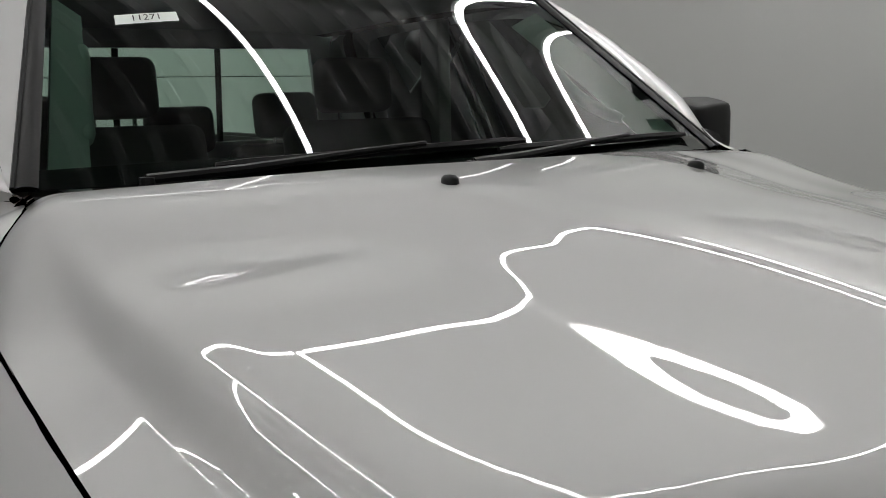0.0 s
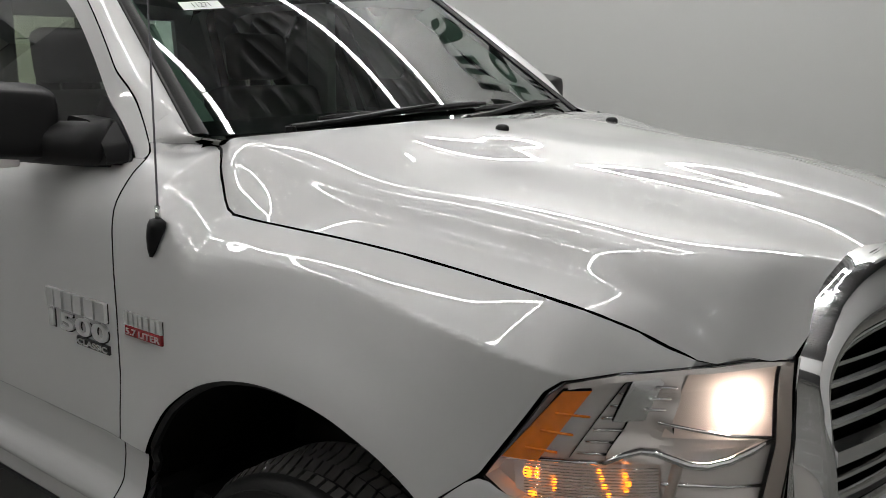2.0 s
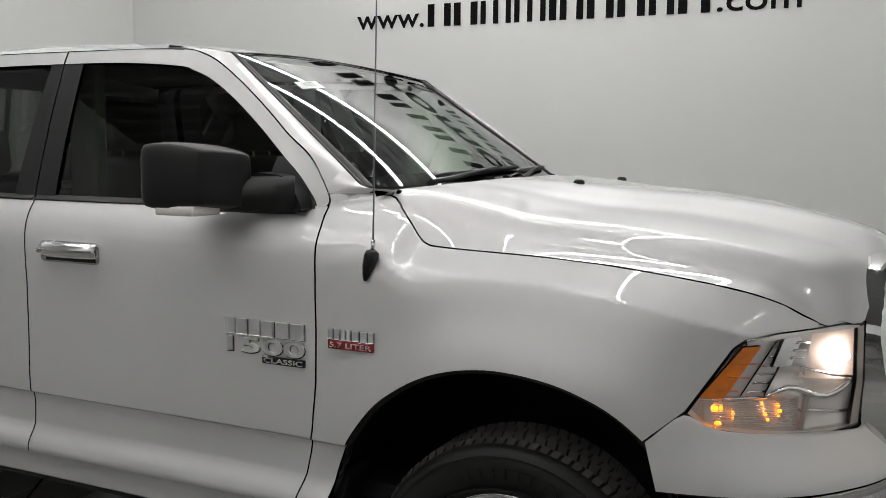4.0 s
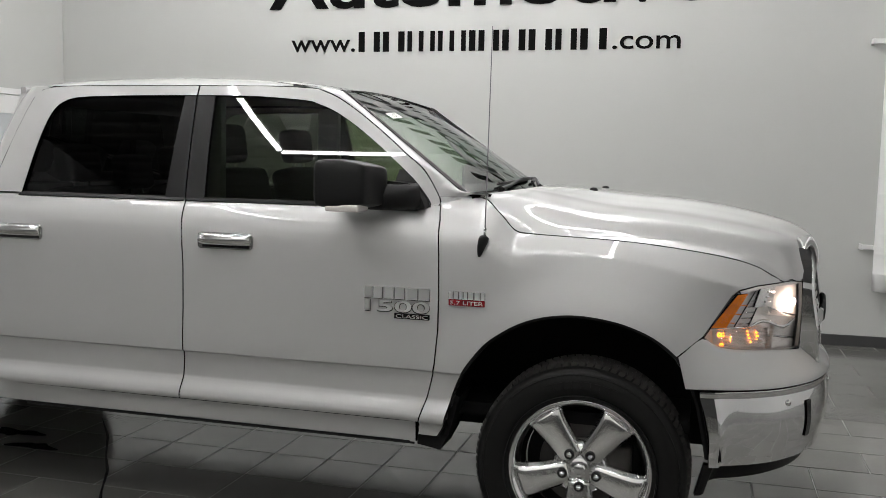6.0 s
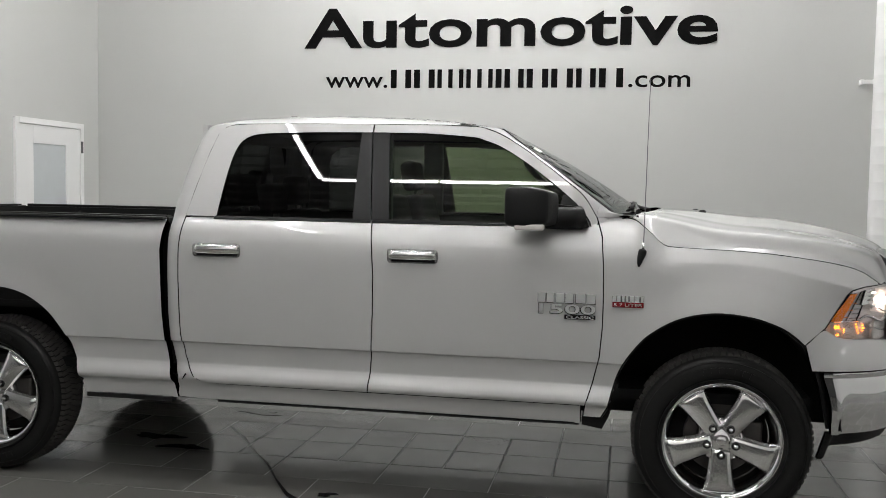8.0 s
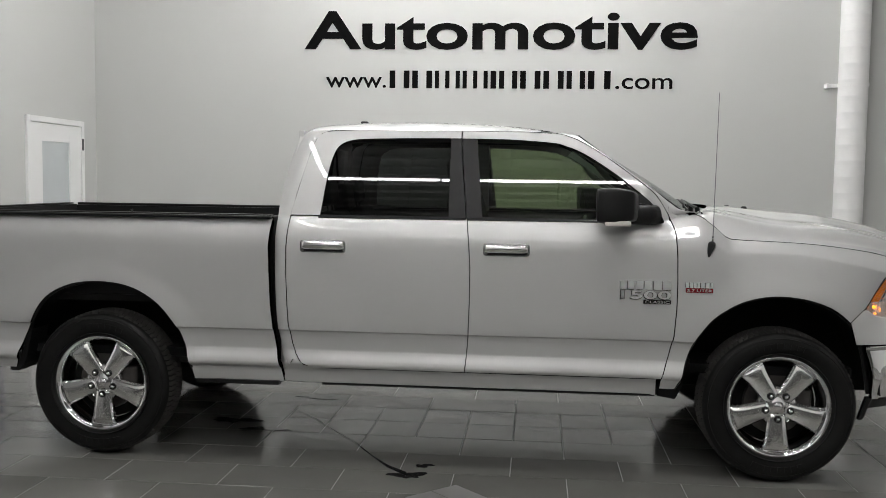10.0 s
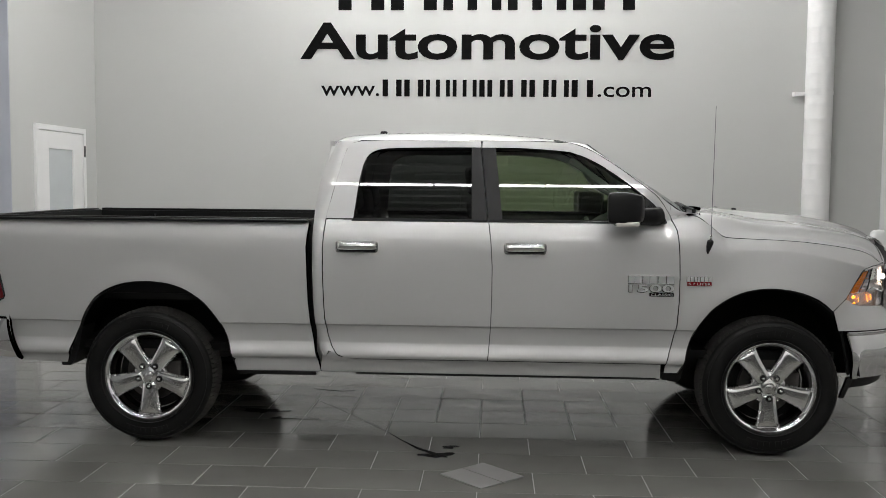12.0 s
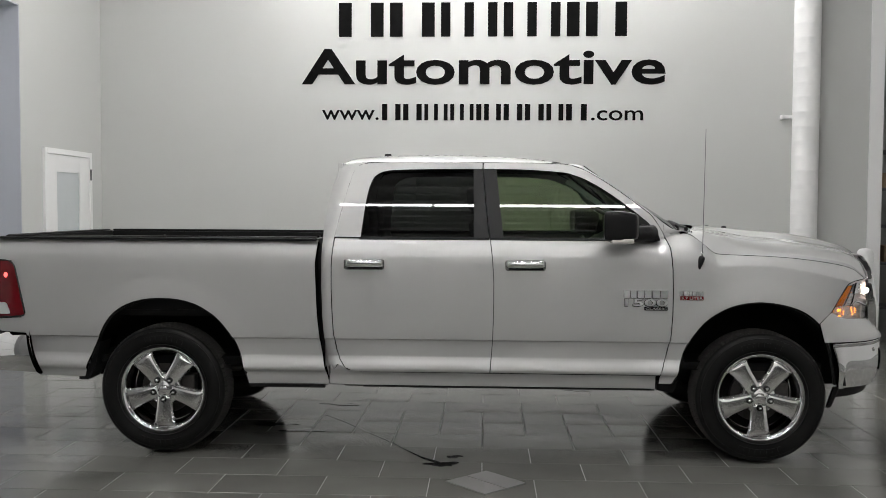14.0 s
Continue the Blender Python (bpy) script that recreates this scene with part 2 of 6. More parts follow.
def panel(name, outline, fmap, outward, mat, parent, label="", da=0.04, db=0.03, depth=0.018, more=()):
    return sheet(name, *cut_plan(outline, da, db, more), fmap, outward, mat, parent, label, depth)


def strip(name, fmap, nu, nv, outward, mat, parent, label="", depth=0.0):
    """A panel over the unit square."""
    pts = [(i / nu, j / nv) for i in range(nu + 1) for j in range(nv + 1)]
    w = nv + 1
    faces = [[i * w + j, (i + 1) * w + j, (i + 1) * w + j + 1, i * w + j + 1] for i in range(nu) for j in range(nv)]
    edges = [(i * w, (i + 1) * w) for i in range(nu)] + [(i * w + nv, (i + 1) * w + nv) for i in range(nu)]
    edges += [(j, j + 1) for j in range(nv)] + [(nu * w + j, nu * w + j + 1) for j in range(nv)]
    return sheet(name, pts, faces, edges, fmap, outward, mat, parent, label, depth)


def along(pts, t):
    """A point at the share t of a polyline's points."""
    s = t * (len(pts) - 1)
    i = min(int(s), len(pts) - 2)
    f = s - i
    return tuple(a + (b - a) * f for a, b in zip(pts[i], pts[i + 1]))


def flow(pts, t):
    """A smooth curve through the points."""
    s = t * (len(pts) - 1)
    i = max(0, min(int(s), len(pts) - 2))
    f = s - i
    p = [pts[max(0, min(len(pts) - 1, i + k))] for k in (-1, 0, 1, 2)]
    return tuple(0.5 * (2 * b + (c - a) * f + (2 * a - 5 * b + 4 * c - d) * f * f + (3 * b - a - 3 * c + d) * f ** 3) for a, b, c, d in zip(*p))


def rounded(pts, r=0.05, n=4, closed=True):
    """An outline with its corners rounded; a point may carry a radius of its own."""
    out = []
    m = len(pts)
    for i in range(m):
        p = Vector(pts[i][:2])
        rr = pts[i][2] if len(pts[i]) > 2 else r
        if (not closed and i in (0, m - 1)) or rr <= 0:
            out.append(tuple(p))
            continue
        a = Vector(pts[i - 1][:2]) - p
        b = Vector(pts[(i + 1) % m][:2]) - p
        ra = min(rr, a.length * 0.45)
        rb = min(rr, b.length * 0.45)
        p0, p2 = p + a.normalized() * ra, p + b.normalized() * rb
        for k in range(n + 1):
            t = k / n
            out.append(tuple((1 - t) ** 2 * p0 + 2 * t * (1 - t) * p + t * t * p2))
    return out


def text_mesh(body, size, depth, offset=0.0):
    cu = bpy.data.curves.new("lettering", "FONT")
    cu.body, cu.size, cu.extrude, cu.offset = body, size, depth, offset
    cu.resolution_u = 4
    ob = bpy.data.objects.new("lettering", cu)
    scene.collection.objects.link(ob)
    deps = bpy.context.evaluated_depsgraph_get()
    me = bpy.data.meshes.new_from_object(ob.evaluated_get(deps))
    bpy.data.objects.remove(ob)
    bpy.data.curves.remove(cu)
    return me


def split_letters(name, me, mat, parent):
    """One object for each letter of a line of text; dots stay with their stems."""
    n = len(me.vertices)
    root = list(range(n))

    def find(i):
        while root[i] != i:
            root[i] = root[root[i]]
            i = root[i]
        return i
    for p in me.polygons:
        a = find(p.vertices[0])
        for v in p.vertices[1:]:
            root[find(v)] = a
    span = {}
    for v in me.vertices:
        r = find(v.index)
        lo, hi = span.get(r, (1e9, -1e9))
        span[r] = (min(lo, v.co.x), max(hi, v.co.x))
    groups = []
    for r, (lo, hi) in sorted(span.items(), key=lambda e: e[1][0]):
        for g in groups:
            if lo < g[1] - 0.2 * (hi - lo) and hi > g[0] and (hi - lo < 0.6 * (g[1] - g[0]) or abs((lo + hi) - (g[0] + g[1])) < 0.2 * (hi - lo)):
                g[0], g[1] = min(g[0], lo), max(g[1], hi)
                g[2].add(r)
                break
        else:
            groups.append([lo, hi, {r}])
    for lo, hi, roots in groups:
        faces = [p for p in me.polygons if find(p.vertices[0]) in roots]
        ids = sorted({v for p in faces for v in p.vertices})
        at = {v: i for i, v in enumerate(ids)}
        m2 = bpy.data.meshes.new(name)
        m2.from_pydata([me.vertices[v].co[:] for v in ids], [], [[at[v] for v in p.vertices] for p in faces])
        link(name, m2, mat, parent)
    bpy.data.meshes.remove(me)


def fitted_text(name, body, x0, x1, z0, z1, y, depth, mat, parent, offset=0.0, full=None, label=""):
    """Letters that fill a box on a wall facing -y. full: text whose height sets the scale."""
    me = text_mesh(body, 1.0, 0.5, offset)
    co = np.array([v.co[:] for v in me.vertices])
    lo, hi = co.min(0), co.max(0)
    for v in me.vertices:
        a = (v.co.x - lo[0]) / (hi[0] - lo[0])
        b = (v.co.y - lo[1]) / (hi[1] - lo[1])
        v.co = (x0 + a * (x1 - x0), y - depth * (v.co.z + 0.5), z0 + b * (z1 - z0))
    split_letters(name, me, mat, parent)


# ---- the room ----
X0, X1, Y0, Y1 = -6.45, 5.6, -7.7, 4.487
WALL_END = 2.95
wall = part("wall_north", box_bm(X0 - 0.2, WALL_END, Y1, Y1 + 0.25, 0, CEIL_Z), WALL, None)
tagged(wall, "pale grey painted showroom wall behind the truck", "wall", kind="structure")
trim = part("trim", box_bm(WALL_END - 0.16, WALL_END + 0.003, Y1 - 0.012, Y1 + 0.253, 0, CEIL_Z - 0.002, 0.004), WHITE, None)
tagged(trim, "white painted corner trim at the wall's end", "trim", kind="structure")
base = part("baseboard", box_bm(X0 + 0.003, WALL_END - 0.17, Y1 - 0.014, Y1 - 0.001, 0.001, 0.10, 0.003), BASE_DARK, None)
tagged(base, "dark grey baseboard along the wall's foot", "baseboard", kind="structure")

# the wall on the truck's rear end, with a large opening
OPEN_Y, OPEN_Z = 2.49, 3.62
bm = box_bm(X0 - 0.45, X0, OPEN_Y, Y1 - 0.002, 0, CEIL_Z)
box_bm(X0 - 0.45, X0, -2.6, OPEN_Y, OPEN_Z, CEIL_Z, bm=bm)
tagged(part("wall_west", bm, WALL, None), "white painted side wall with a tall drive-through opening", "wall", kind="structure")
bm = box_bm(X0 - 0.44, X0 - 0.004, OPEN_Y - 0.012, OPEN_Y - 0.001, 0, OPEN_Z - 0.012)
box_bm(X0 - 0.44, X0 - 0.004, -2.58, OPEN_Y - 0.001, OPEN_Z - 0.012, OPEN_Z - 0.001, bm=bm)
tagged(part("trim", bm, BLUE_GREY, None), "blue-grey lined reveal of the tall opening", "trim", kind="structure")
door_shutter = thing("overhead_door", "closed white sectional overhead door in the tall opening", "overhead door", (X0 - 0.4, 0, 0))
for k in range(6):
    part("panel", box_bm(X0 - 0.49, X0 - 0.45, -2.59, OPEN_Y - 0.02, 0.004 + k * 0.603, 0.6 + k * 0.603, 0.006), WHITE, door_shutter)
part("track", box_bm(X0 - 0.448, X0 - 0.40, OPEN_Y - 0.09, OPEN_Y - 0.015, 0.0, OPEN_Z - 0.02, 0.004), STEEL, door_shutter)

# Unseen east and south walls, painted white to bounce light onto the truck.
bm = box_bm(X1, X1 + 0.2, Y0, 9.0, 0, CEIL_Z)
tagged(part("wall_east", bm, WHITE, None), "unseen white end wall, kept bright to bounce light", "wall", kind="structure")
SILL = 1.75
# Unseen corner wall, dark so that the truck's side reflects less light.
bm = box_bm(X0 - 0.45, X0, Y0 - 0.2, -2.602, 0, CEIL_Z)
tagged(part("wall_southwest", bm, DIM_WALL, None), "unseen dark grey corner wall, added to dim reflections", "wall", kind="structure")
bm = box_bm(X0, X1 + 0.2, Y0 - 0.2, Y0, SILL, CEIL_Z)
tagged(part("wall_south", bm, WHITE, None), "unseen white upper wall that bounces light onto the truck's side", "wall", kind="structure")
# Unseen lower half, darkened to put a dark band in the truck's reflections.
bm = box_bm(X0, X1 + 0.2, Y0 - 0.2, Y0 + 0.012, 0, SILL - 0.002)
tagged(part("wall_south_lower", bm, BASE_DARK, None), "unseen dark grey lower wall, added to darken the truck's side", "wall", kind="structure")
bm = box_bm(WALL_END - 0.25, X1 + 0.2, 9.0, 9.2, 0, CEIL_Z)
box_bm(WALL_END - 0.25, WALL_END, Y1 + 0.25, 9.0, 0, CEIL_Z, bm=bm)
tagged(part("wall_back_room", bm, WALL, None), "painted walls of the adjoining storage bay", "wall", kind="structure")

# ribbed steel deck
bm = bmesh.new()
prof = [(0, 0), (0.07, 0), (0.095, 0.07), (0.275, 0.07), (0.30, 0)]
y = Y0 - 0.2
row = []
while y < 9.2:
    row += [(y + a, CEIL_Z + 0.02 + b) for a, b in prof[:-1]]
    y += 0.30
a = [bm.verts.new((X0 - 0.5, p, q)) for p, q in row]
b = [bm.verts.new((X1 + 0.2, p, q)) for p, q in row]
for i in range(len(row) - 1):
    bm.faces.new((a[i], a[i + 1], b[i + 1], b[i]))
r = bmesh.ops.extrude_face_region(bm, geom=bm.faces[:])
for v in r["geom"]:
    if isinstance(v, bmesh.types.BMVert):
        v.co.z += 0.08
tagged(part("ceiling", bm, DECK, None), "dark ribbed steel deck ceiling", "ceiling", kind="structure")

# the strips of light under the deck, in long rows closed by two cross rows
def ceiling_light(length):
    ob = thing("ceiling_light", "long slim white linear ceiling light, lit", "ceiling light", (0, 0, STRIP_Z), "linear ceiling lights")
    part("housing", box_bm(-length / 2, length / 2, -0.026, 0.026, STRIP_Z + 0.030, STRIP_Z + 0.06, 0.006), WHITE, ob)
    part("diffuser", box_bm(-length / 2 + 0.012, length / 2 - 0.012, -0.021, 0.021, STRIP_Z - 0.020, STRIP_Z + 0.028, 0.008), LED, ob, "glowing white diffuser")
    for sx in (-0.35, 0.35):
        part("hanger", tube_bm([(sx * length, 0, STRIP_Z + 0.06), (sx * length, 0, CEIL_Z + 0.02)], 0.004, 6), STEEL, ob)
    return ob


ROWS_Y = (-4.35, -1.98, 0.74, 3.14)
NEAR_END = -3.6
END_X = (-4.41, 0.18)
WALL_ROW_Y, WALL_ROW_X = 4.2, (-4.1, 1.9)


def light_row(y, x0, x1, count):
    length = (x1 - x0) / count
    one = ceiling_light(length)
    one.matrix_basis = pose(x0 + length / 2, y, STRIP_Z)
    for k in range(1, count):
        copy_thing(one, pose(x0 + length * (k + 0.5), y, STRIP_Z))


for yy in ROWS_Y:
    light_row(yy, NEAR_END if yy < -4 else END_X[0], END_X[1], 3)
# Row added out of view to brighten the truck's side.
light_row(-6.7, NEAR_END, END_X[1], 3)
# Unseen strip added to light the nose, after a grille reflection.
for yy in (-2.4,):
    front_light = ceiling_light(1.5)
    front_light.matrix_basis = pose(5.0, yy, STRIP_Z, 0, 0, 90)
light_row(WALL_ROW_Y, *WALL_ROW_X, 3)
for xx in END_X:
    for ya, yb in zip(ROWS_Y[:-1], ROWS_Y[1:]):
        c = ceiling_light(yb - ya - 0.10)
        c.matrix_basis = pose(max(xx, NEAR_END) if ya < -4 else xx, (ya + yb) / 2, STRIP_Z, 0, 0, 90)

# the white door in the side wall
door = thing("door_1", "white flush side door with a frosted glass panel, closed", "door", (X0, 3.515, 0), kind="structure")
part("door_frame", box_bm(X0 - 0.02, X0 + 0.03, 2.945, 3.005, 0, 2.215, 0.004), WHITE, door)
part("door_frame", box_bm(X0 - 0.02, X0 + 0.03, 4.085, 4.145, 0, 2.215, 0.004), WHITE, door)
part("door_frame", box_bm(X0 - 0.02, X0 + 0.03, 3.007, 4.083, 2.155, 2.215, 0.004), WHITE, door)
bm = box_bm(X0 - 0.02, X0 + 0.018, 3.011, 3.245, 0.01, 2.148, 0.002)
box_bm(X0 - 0.02, X0 + 0.018, 3.82, 4.079, 0.01, 2.148, 0.002, bm=bm)
box_bm(X0 - 0.02, X0 + 0.018, 3.245, 3.82, 1.962, 2.148, 0.002, bm=bm)
box_bm(X0 - 0.02, X0 + 0.018, 3.245, 3.82, 0.01, 0.9, 0.002, bm=bm)
part("door_leaf", bm, WHITE, door)
part("glass_panel", box_bm(X0 - 0.01, X0 + 0.006, 3.24, 3.825, 0.895, 1.967), FROSTED, door, "frosted grey glass panel")
for hz in (1.955, 0.3):
    part("hinge", box_bm(X0 + 0.018, X0 + 0.036, 4.086, 4.122, hz - 0.065, hz + 0.065, 0.003), BASE_DARK, door, "dark steel hinge")

# pipe and post at the other end
pipe = thing("vertical_pipe", "large white wrapped vertical pipe strapped to the wall", "pipe", (1.998, Y1 - 0.16, 0.6))
pr = [(0.150, 0.53)]
z = 0.53
while z < CEIL_Z - 0.2:
    pr += [(0.150, z + 0.15), (0.1512, z + 0.154), (0.150, z + 0.158)]
    z += 0.17
bm = lathe_bm([(0.0, 0.53)] + pr + [(0.0, CEIL_Z)], 36)
bmesh.ops.transform(bm, matrix=Matrix.Translation((1.998, Y1 - 0.16, 0)) @ Matrix.Rotation(math.pi / 2, 4, "X"), verts=bm.verts[:])
part("pipe_body", bm, PIPE_WRAP, pipe, smooth=True)
for cz in (2.676, 0.90):
    bm = lathe_bm([(0.154, cz - 0.018), (0.158, cz - 0.018), (0.158, cz + 0.018), (0.154, cz + 0.018)], 36)
    bmesh.ops.transform(bm, matrix=Matrix.Translation((1.998, Y1 - 0.16, 0)) @ Matrix.Rotation(math.pi / 2, 4, "X"), verts=bm.verts[:])
    box_bm(1.755, 1.86, Y1 - 0.10, Y1 - 0.06, cz - 0.02, cz + 0.02, 0.003, bm=bm)
    box_bm(1.745, 1.765, Y1 - 0.11, Y1 - 0.002, cz - 0.025, cz + 0.025, 0.003, bm=bm)
    part("strap", bm, WHITE, pipe)
outlet = thing("wall_outlet", "small dark wall outlet box beside the pipe", "outlet", (2.18, Y1, 1.42))
part("cover", box_bm(2.165, 2.205, Y1 - 0.02, Y1 - 0.001, 1.40, 1.44, 0.003), BASE_DARK, outlet)
post = thing("bollard", "white round-topped steel bollard on the tiled floor", "bollard", (2.59, 4.0, 0))
bm = lathe_bm([(0.088, 0.005), (0.088, 1.08), (0.082, 1.12), (0.06, 1.145), (0.0, 1.155)], 28)
bmesh.ops.transform(bm, matrix=Matrix.Translation((2.59, 4.0, 0)) @ Matrix.Rotation(math.pi / 2, 4, "X"), verts=bm.verts[:])
part("sleeve", bm, WHITE, post, smooth=True)
bm = lathe_bm([(0.0, 0.0), (0.12, 0.0), (0.12, 0.02), (0.089, 0.03)], 28)
bmesh.ops.transform(bm, matrix=Matrix.Translation((2.59, 4.0, 0)) @ Matrix.Rotation(math.pi / 2, 4, "X"), verts=bm.verts[:])
part("foot_ring", bm, BASE_DARK, post)

# storage shelf in the adjoining bay
shelf = thing("storage_shelf", "dark steel storage shelf with boxes in the next bay", "shelf", (3.9, 6.2, 0))
for sx in (3.05, 4.75):
    for sy in (5.95, 6.45):
        part("post", box_bm(sx - 0.025, sx + 0.025, sy - 0.025, sy + 0.025, 0, 2.4, 0.003), STEEL, shelf)
for sz in (0.25, 0.85, 1.35, 1.85, 2.35):
    part("board", box_bm(3.06, 4.74, 5.96, 6.44, sz, sz + 0.035, 0.003), STEEL, shelf)
for bx, bz, w, h in ((3.3, 0.887, 0.35, 0.28), (3.85, 0.887, 0.42, 0.22), (3.35, 1.387, 0.4, 0.3), (4.1, 1.387, 0.3, 0.35), (3.4, 1.887, 0.5, 0.2)):
    c = thing("carton", "brown cardboard carton on the steel shelf", "box", (bx, 6.2, bz), "cartons on the shelf")
    part("carton_body", box_bm(bx - w / 2, bx + w / 2, 6.02, 6.38, bz, bz + h, 0.004), CARTON, c)
    part("tape", box_bm(bx - 0.025, bx + 0.025, 6.016, 6.384, bz + 0.01, bz + h + 0.002), STICKER, c)

# ---- lettering on the wall ----
sign = thing("wall_sign", "black dealership lettering on the pale wall", "sign", (-1.8, Y1, 3.3))
yw = Y1 - 0.002
fitted_text("letter", "Automotive", -3.967, 0.397, 3.066, 3.497, yw, 0.008, LETTER, sign, 0.020)
fitted_text("letter", "www.", -3.720, -3.030, 2.642, 2.762, yw, 0.006, LETTER, sign, 0.008)
fitted_text("letter", ".com", -0.478, 0.140, 2.640, 2.762, yw, 0.006, LETTER, sign, 0.008)


def letter_bars(widths, x0, x1, z0, z1, y, depth, mat, parent, share=0.36, gap=0.14):
    """Plain upright bars, two or three to a letter's width."""
    total = sum(w for w, _ in widths) + gap * (len(widths) - 1)
    k = (x1 - x0) / total
    x = x0
    for w, count in widths:
        wide = w * k
        bw = wide * share / max(1, count - 0.6) if count > 1 else wide
        for i in range(count):
            bx = x + (wide - bw) * (i / (count - 1) if count > 1 else 0)
            part("bar", box_bm(bx, bx + bw, y - depth, y, z0, z1), mat, parent)
        x += wide + gap * k


WORD = ((1.0, 2), (1.0, 2), (1.25, 3), (1.25, 3), (0.28, 1), (0.9, 2))
letter_bars(WORD, -3.513, -0.066, 3.640, 4.046, yw, 0.008, LETTER, sign, 0.40)
letter_bars(WORD + ((1.0, 2), (1.0, 2), (0.9, 2), (1.1, 2)), -2.990, -0.530, 2.640, 2.836, yw, 0.006, LETTER, sign, 0.40)


# ---- the pickup truck: x forward from the front axle, y across, z up ----
truck = thing("pickup_truck", "silver crew-cab pickup truck with lit headlights, on grey tiles", "truck", (-1.9, 0, 0))
AXLE_R, HUB_Z, TYRE_R = -3.797, 0.415, 0.415
Z_MID = 0.98
SEAM_Z = curve1((-6, 1.383), (-2.85, 1.383), (-2.7, 1.39), (-0.70, 1.39), (-0.6, 1.412), (-0.443, 1.438), (-0.36, 1.385), (-0.267, 1.312),
                (0.03, 1.300), (0.2, 1.289), (0.317, 1.276), (0.47, 1.254), (0.55, 1.237), (0.63, 1.208), (0.704, 1.163), (0.80, 1.147), (0.9, 1.14))
SEAM_Y = curve1((-6, 0.950), (-0.75, 0.947), (-0.6, 0.885), (-0.443, 0.800), (-0.36, 0.855), (-0.267, 0.898), (0.03, 0.888), (0.383, 0.862),
                (0.55, 0.83), (0.704, 0.738), (0.80, 0.575), (0.9, 0.52))
WIDE = curve1((-6, 1.010), (-0.2, 1.012), (0.2, 1.004), (0.35, 0.98), (0.44, 0.948), (0.55, 0.893), (0.65, 0.818), (0.72, 0.735), (0.77, 0.65),
              (0.80, 0.585), (0.84, 0.48))
LOW = curve1((0.40, -0.045), (0.46, -0.034), (0.50, -0.030), (0.540, -0.026), (0.552, -0.010), (0.560, 0.0), (0.575, 0.004), (0.592, 0.001), (0.640, -0.021), (0.656, -0.0245), (0.71, -0.024), (0.755, -0.017),
             (0.764, -0.004), (0.85, 0.0), (0.98, 0.0))


SHOULDER = curve1((0, 0), (0.4, 0.006), (0.6, 0.032), (0.728, 0.105), (0.826, 0.28), (0.905, 0.53), (0.95, 0.73), (1.0, 1.0))


CREST = curve1((-0.6, 0.56), (-0.443, 0.57), (-0.36, 0.65), (-0.30, 0.745), (-0.267, 0.79), (0.05, 0.815), (0.153, 0.80), (0.371, 0.725), (0.525, 0.66), (0.7, 0.60))
CREST_RUN = curve1((-0.6, 0.9), (-0.443, 0.95), (-0.30, 1.12), (-0.2, 1.2), (0.2, 1.2), (0.371, 1.12), (0.45, 1.0), (0.525, 0.92), (0.7, 0.9))


def half_width(x, z):
    zs, ys = SEAM_Z(x), SEAM_Y(x)
    if z > zs and x < -0.55:
        d = z - zs
        return ys - 0.344 * d - 0.14 * d * d
    w = WIDE(x)
    if z > Z_MID:
        k = (z - Z_MID) / (zs - Z_MID)
        crest = step(-0.32, -0.12, x) * (1 - step(0.54, 0.66, x))
        drop = SHOULDER(k)
        if crest > 0:
            # a nearly flat fender top that breaks over an edge into the flank
            kc = CREST(x)
            low = max(-0.20, 1 - CREST_RUN(x) * (zs - Z_MID) * (1 - kc) / (w - ys))
            u = (k - kc) / (1 - kc)
            flank = low * (k / kc) ** 1.5 if k < kc else low * (1 + 1.5 * (k - kc) / kc)
            top = low + (1 - low) * (0.8 * u + 0.2 * u * u if u > 0 else 0.8 * u)
            drop += ((flank + top + math.hypot(flank - top, 0.03)) / 2 - drop) * crest
        w -= (w - ys) * drop
    else:
        w += LOW(z) * (1 - step(-0.40, -0.25, x))
    for xc, zc in ((-0.035, 0.45), (AXLE_R + 0.01, 0.44)):
        w += 0.013 * (1 - step(0.54, 0.70, math.hypot(x - xc, (z - zc) * 0.97)))
    return w


def side_map(s, off=0.0):
    return lambda x, z: Vector((x, s * (half_width(x, z) + off), z))


HOOD_LINE_X = (-0.6, -0.35, -0.2, -0.05, 0.18, 0.40, 0.55, 0.68, 0.76, 0.82, 0.86, 0.90, 0.94, 1.0)
HOOD_LINE_Z = (1.476, 1.478, 1.477, 1.472, 1.457, 1.432, 1.406, 1.378, 1.356, 1.334, 1.310, 1.275, 1.225, 1.12)
HOOD_POLY = [float(c) for c in np.polyfit(HOOD_LINE_X, HOOD_LINE_Z, 6)]


def poly(coefs, x):
    v = 0.0
    for c in coefs:
        v = v * x + c
    return v


def HOOD_C(x):
    x = min(1.02, max(-0.6, x))
    return poly(HOOD_POLY, x) + sum(c * math.exp(-((x + 0.3 - 0.15 * k) / 0.15) ** 2) for k, c in enumerate(CROWN))


def HOOD_Y(x):
    return 0.889 - 0.03 * x - 0.075 * x * x


# slope across the hood, from the middle outwards: a raised centre, a flat shoulder, a sharp fold and a ledge beside the fender;
# the second row is how far each slope changes towards the nose
FOLD_Q = (0.000, 0.120, 0.200, 0.250, 0.290, 0.330, 0.360, 0.390, 0.420, 0.450, 0.480, 0.520, 0.570, 0.630, 0.690, 0.740, 0.780, 0.810, 0.830, 0.845, 0.860, 0.875, 0.890, 0.905, 0.920, 0.940, 0.970, 1.000, 1.040, 1.100)
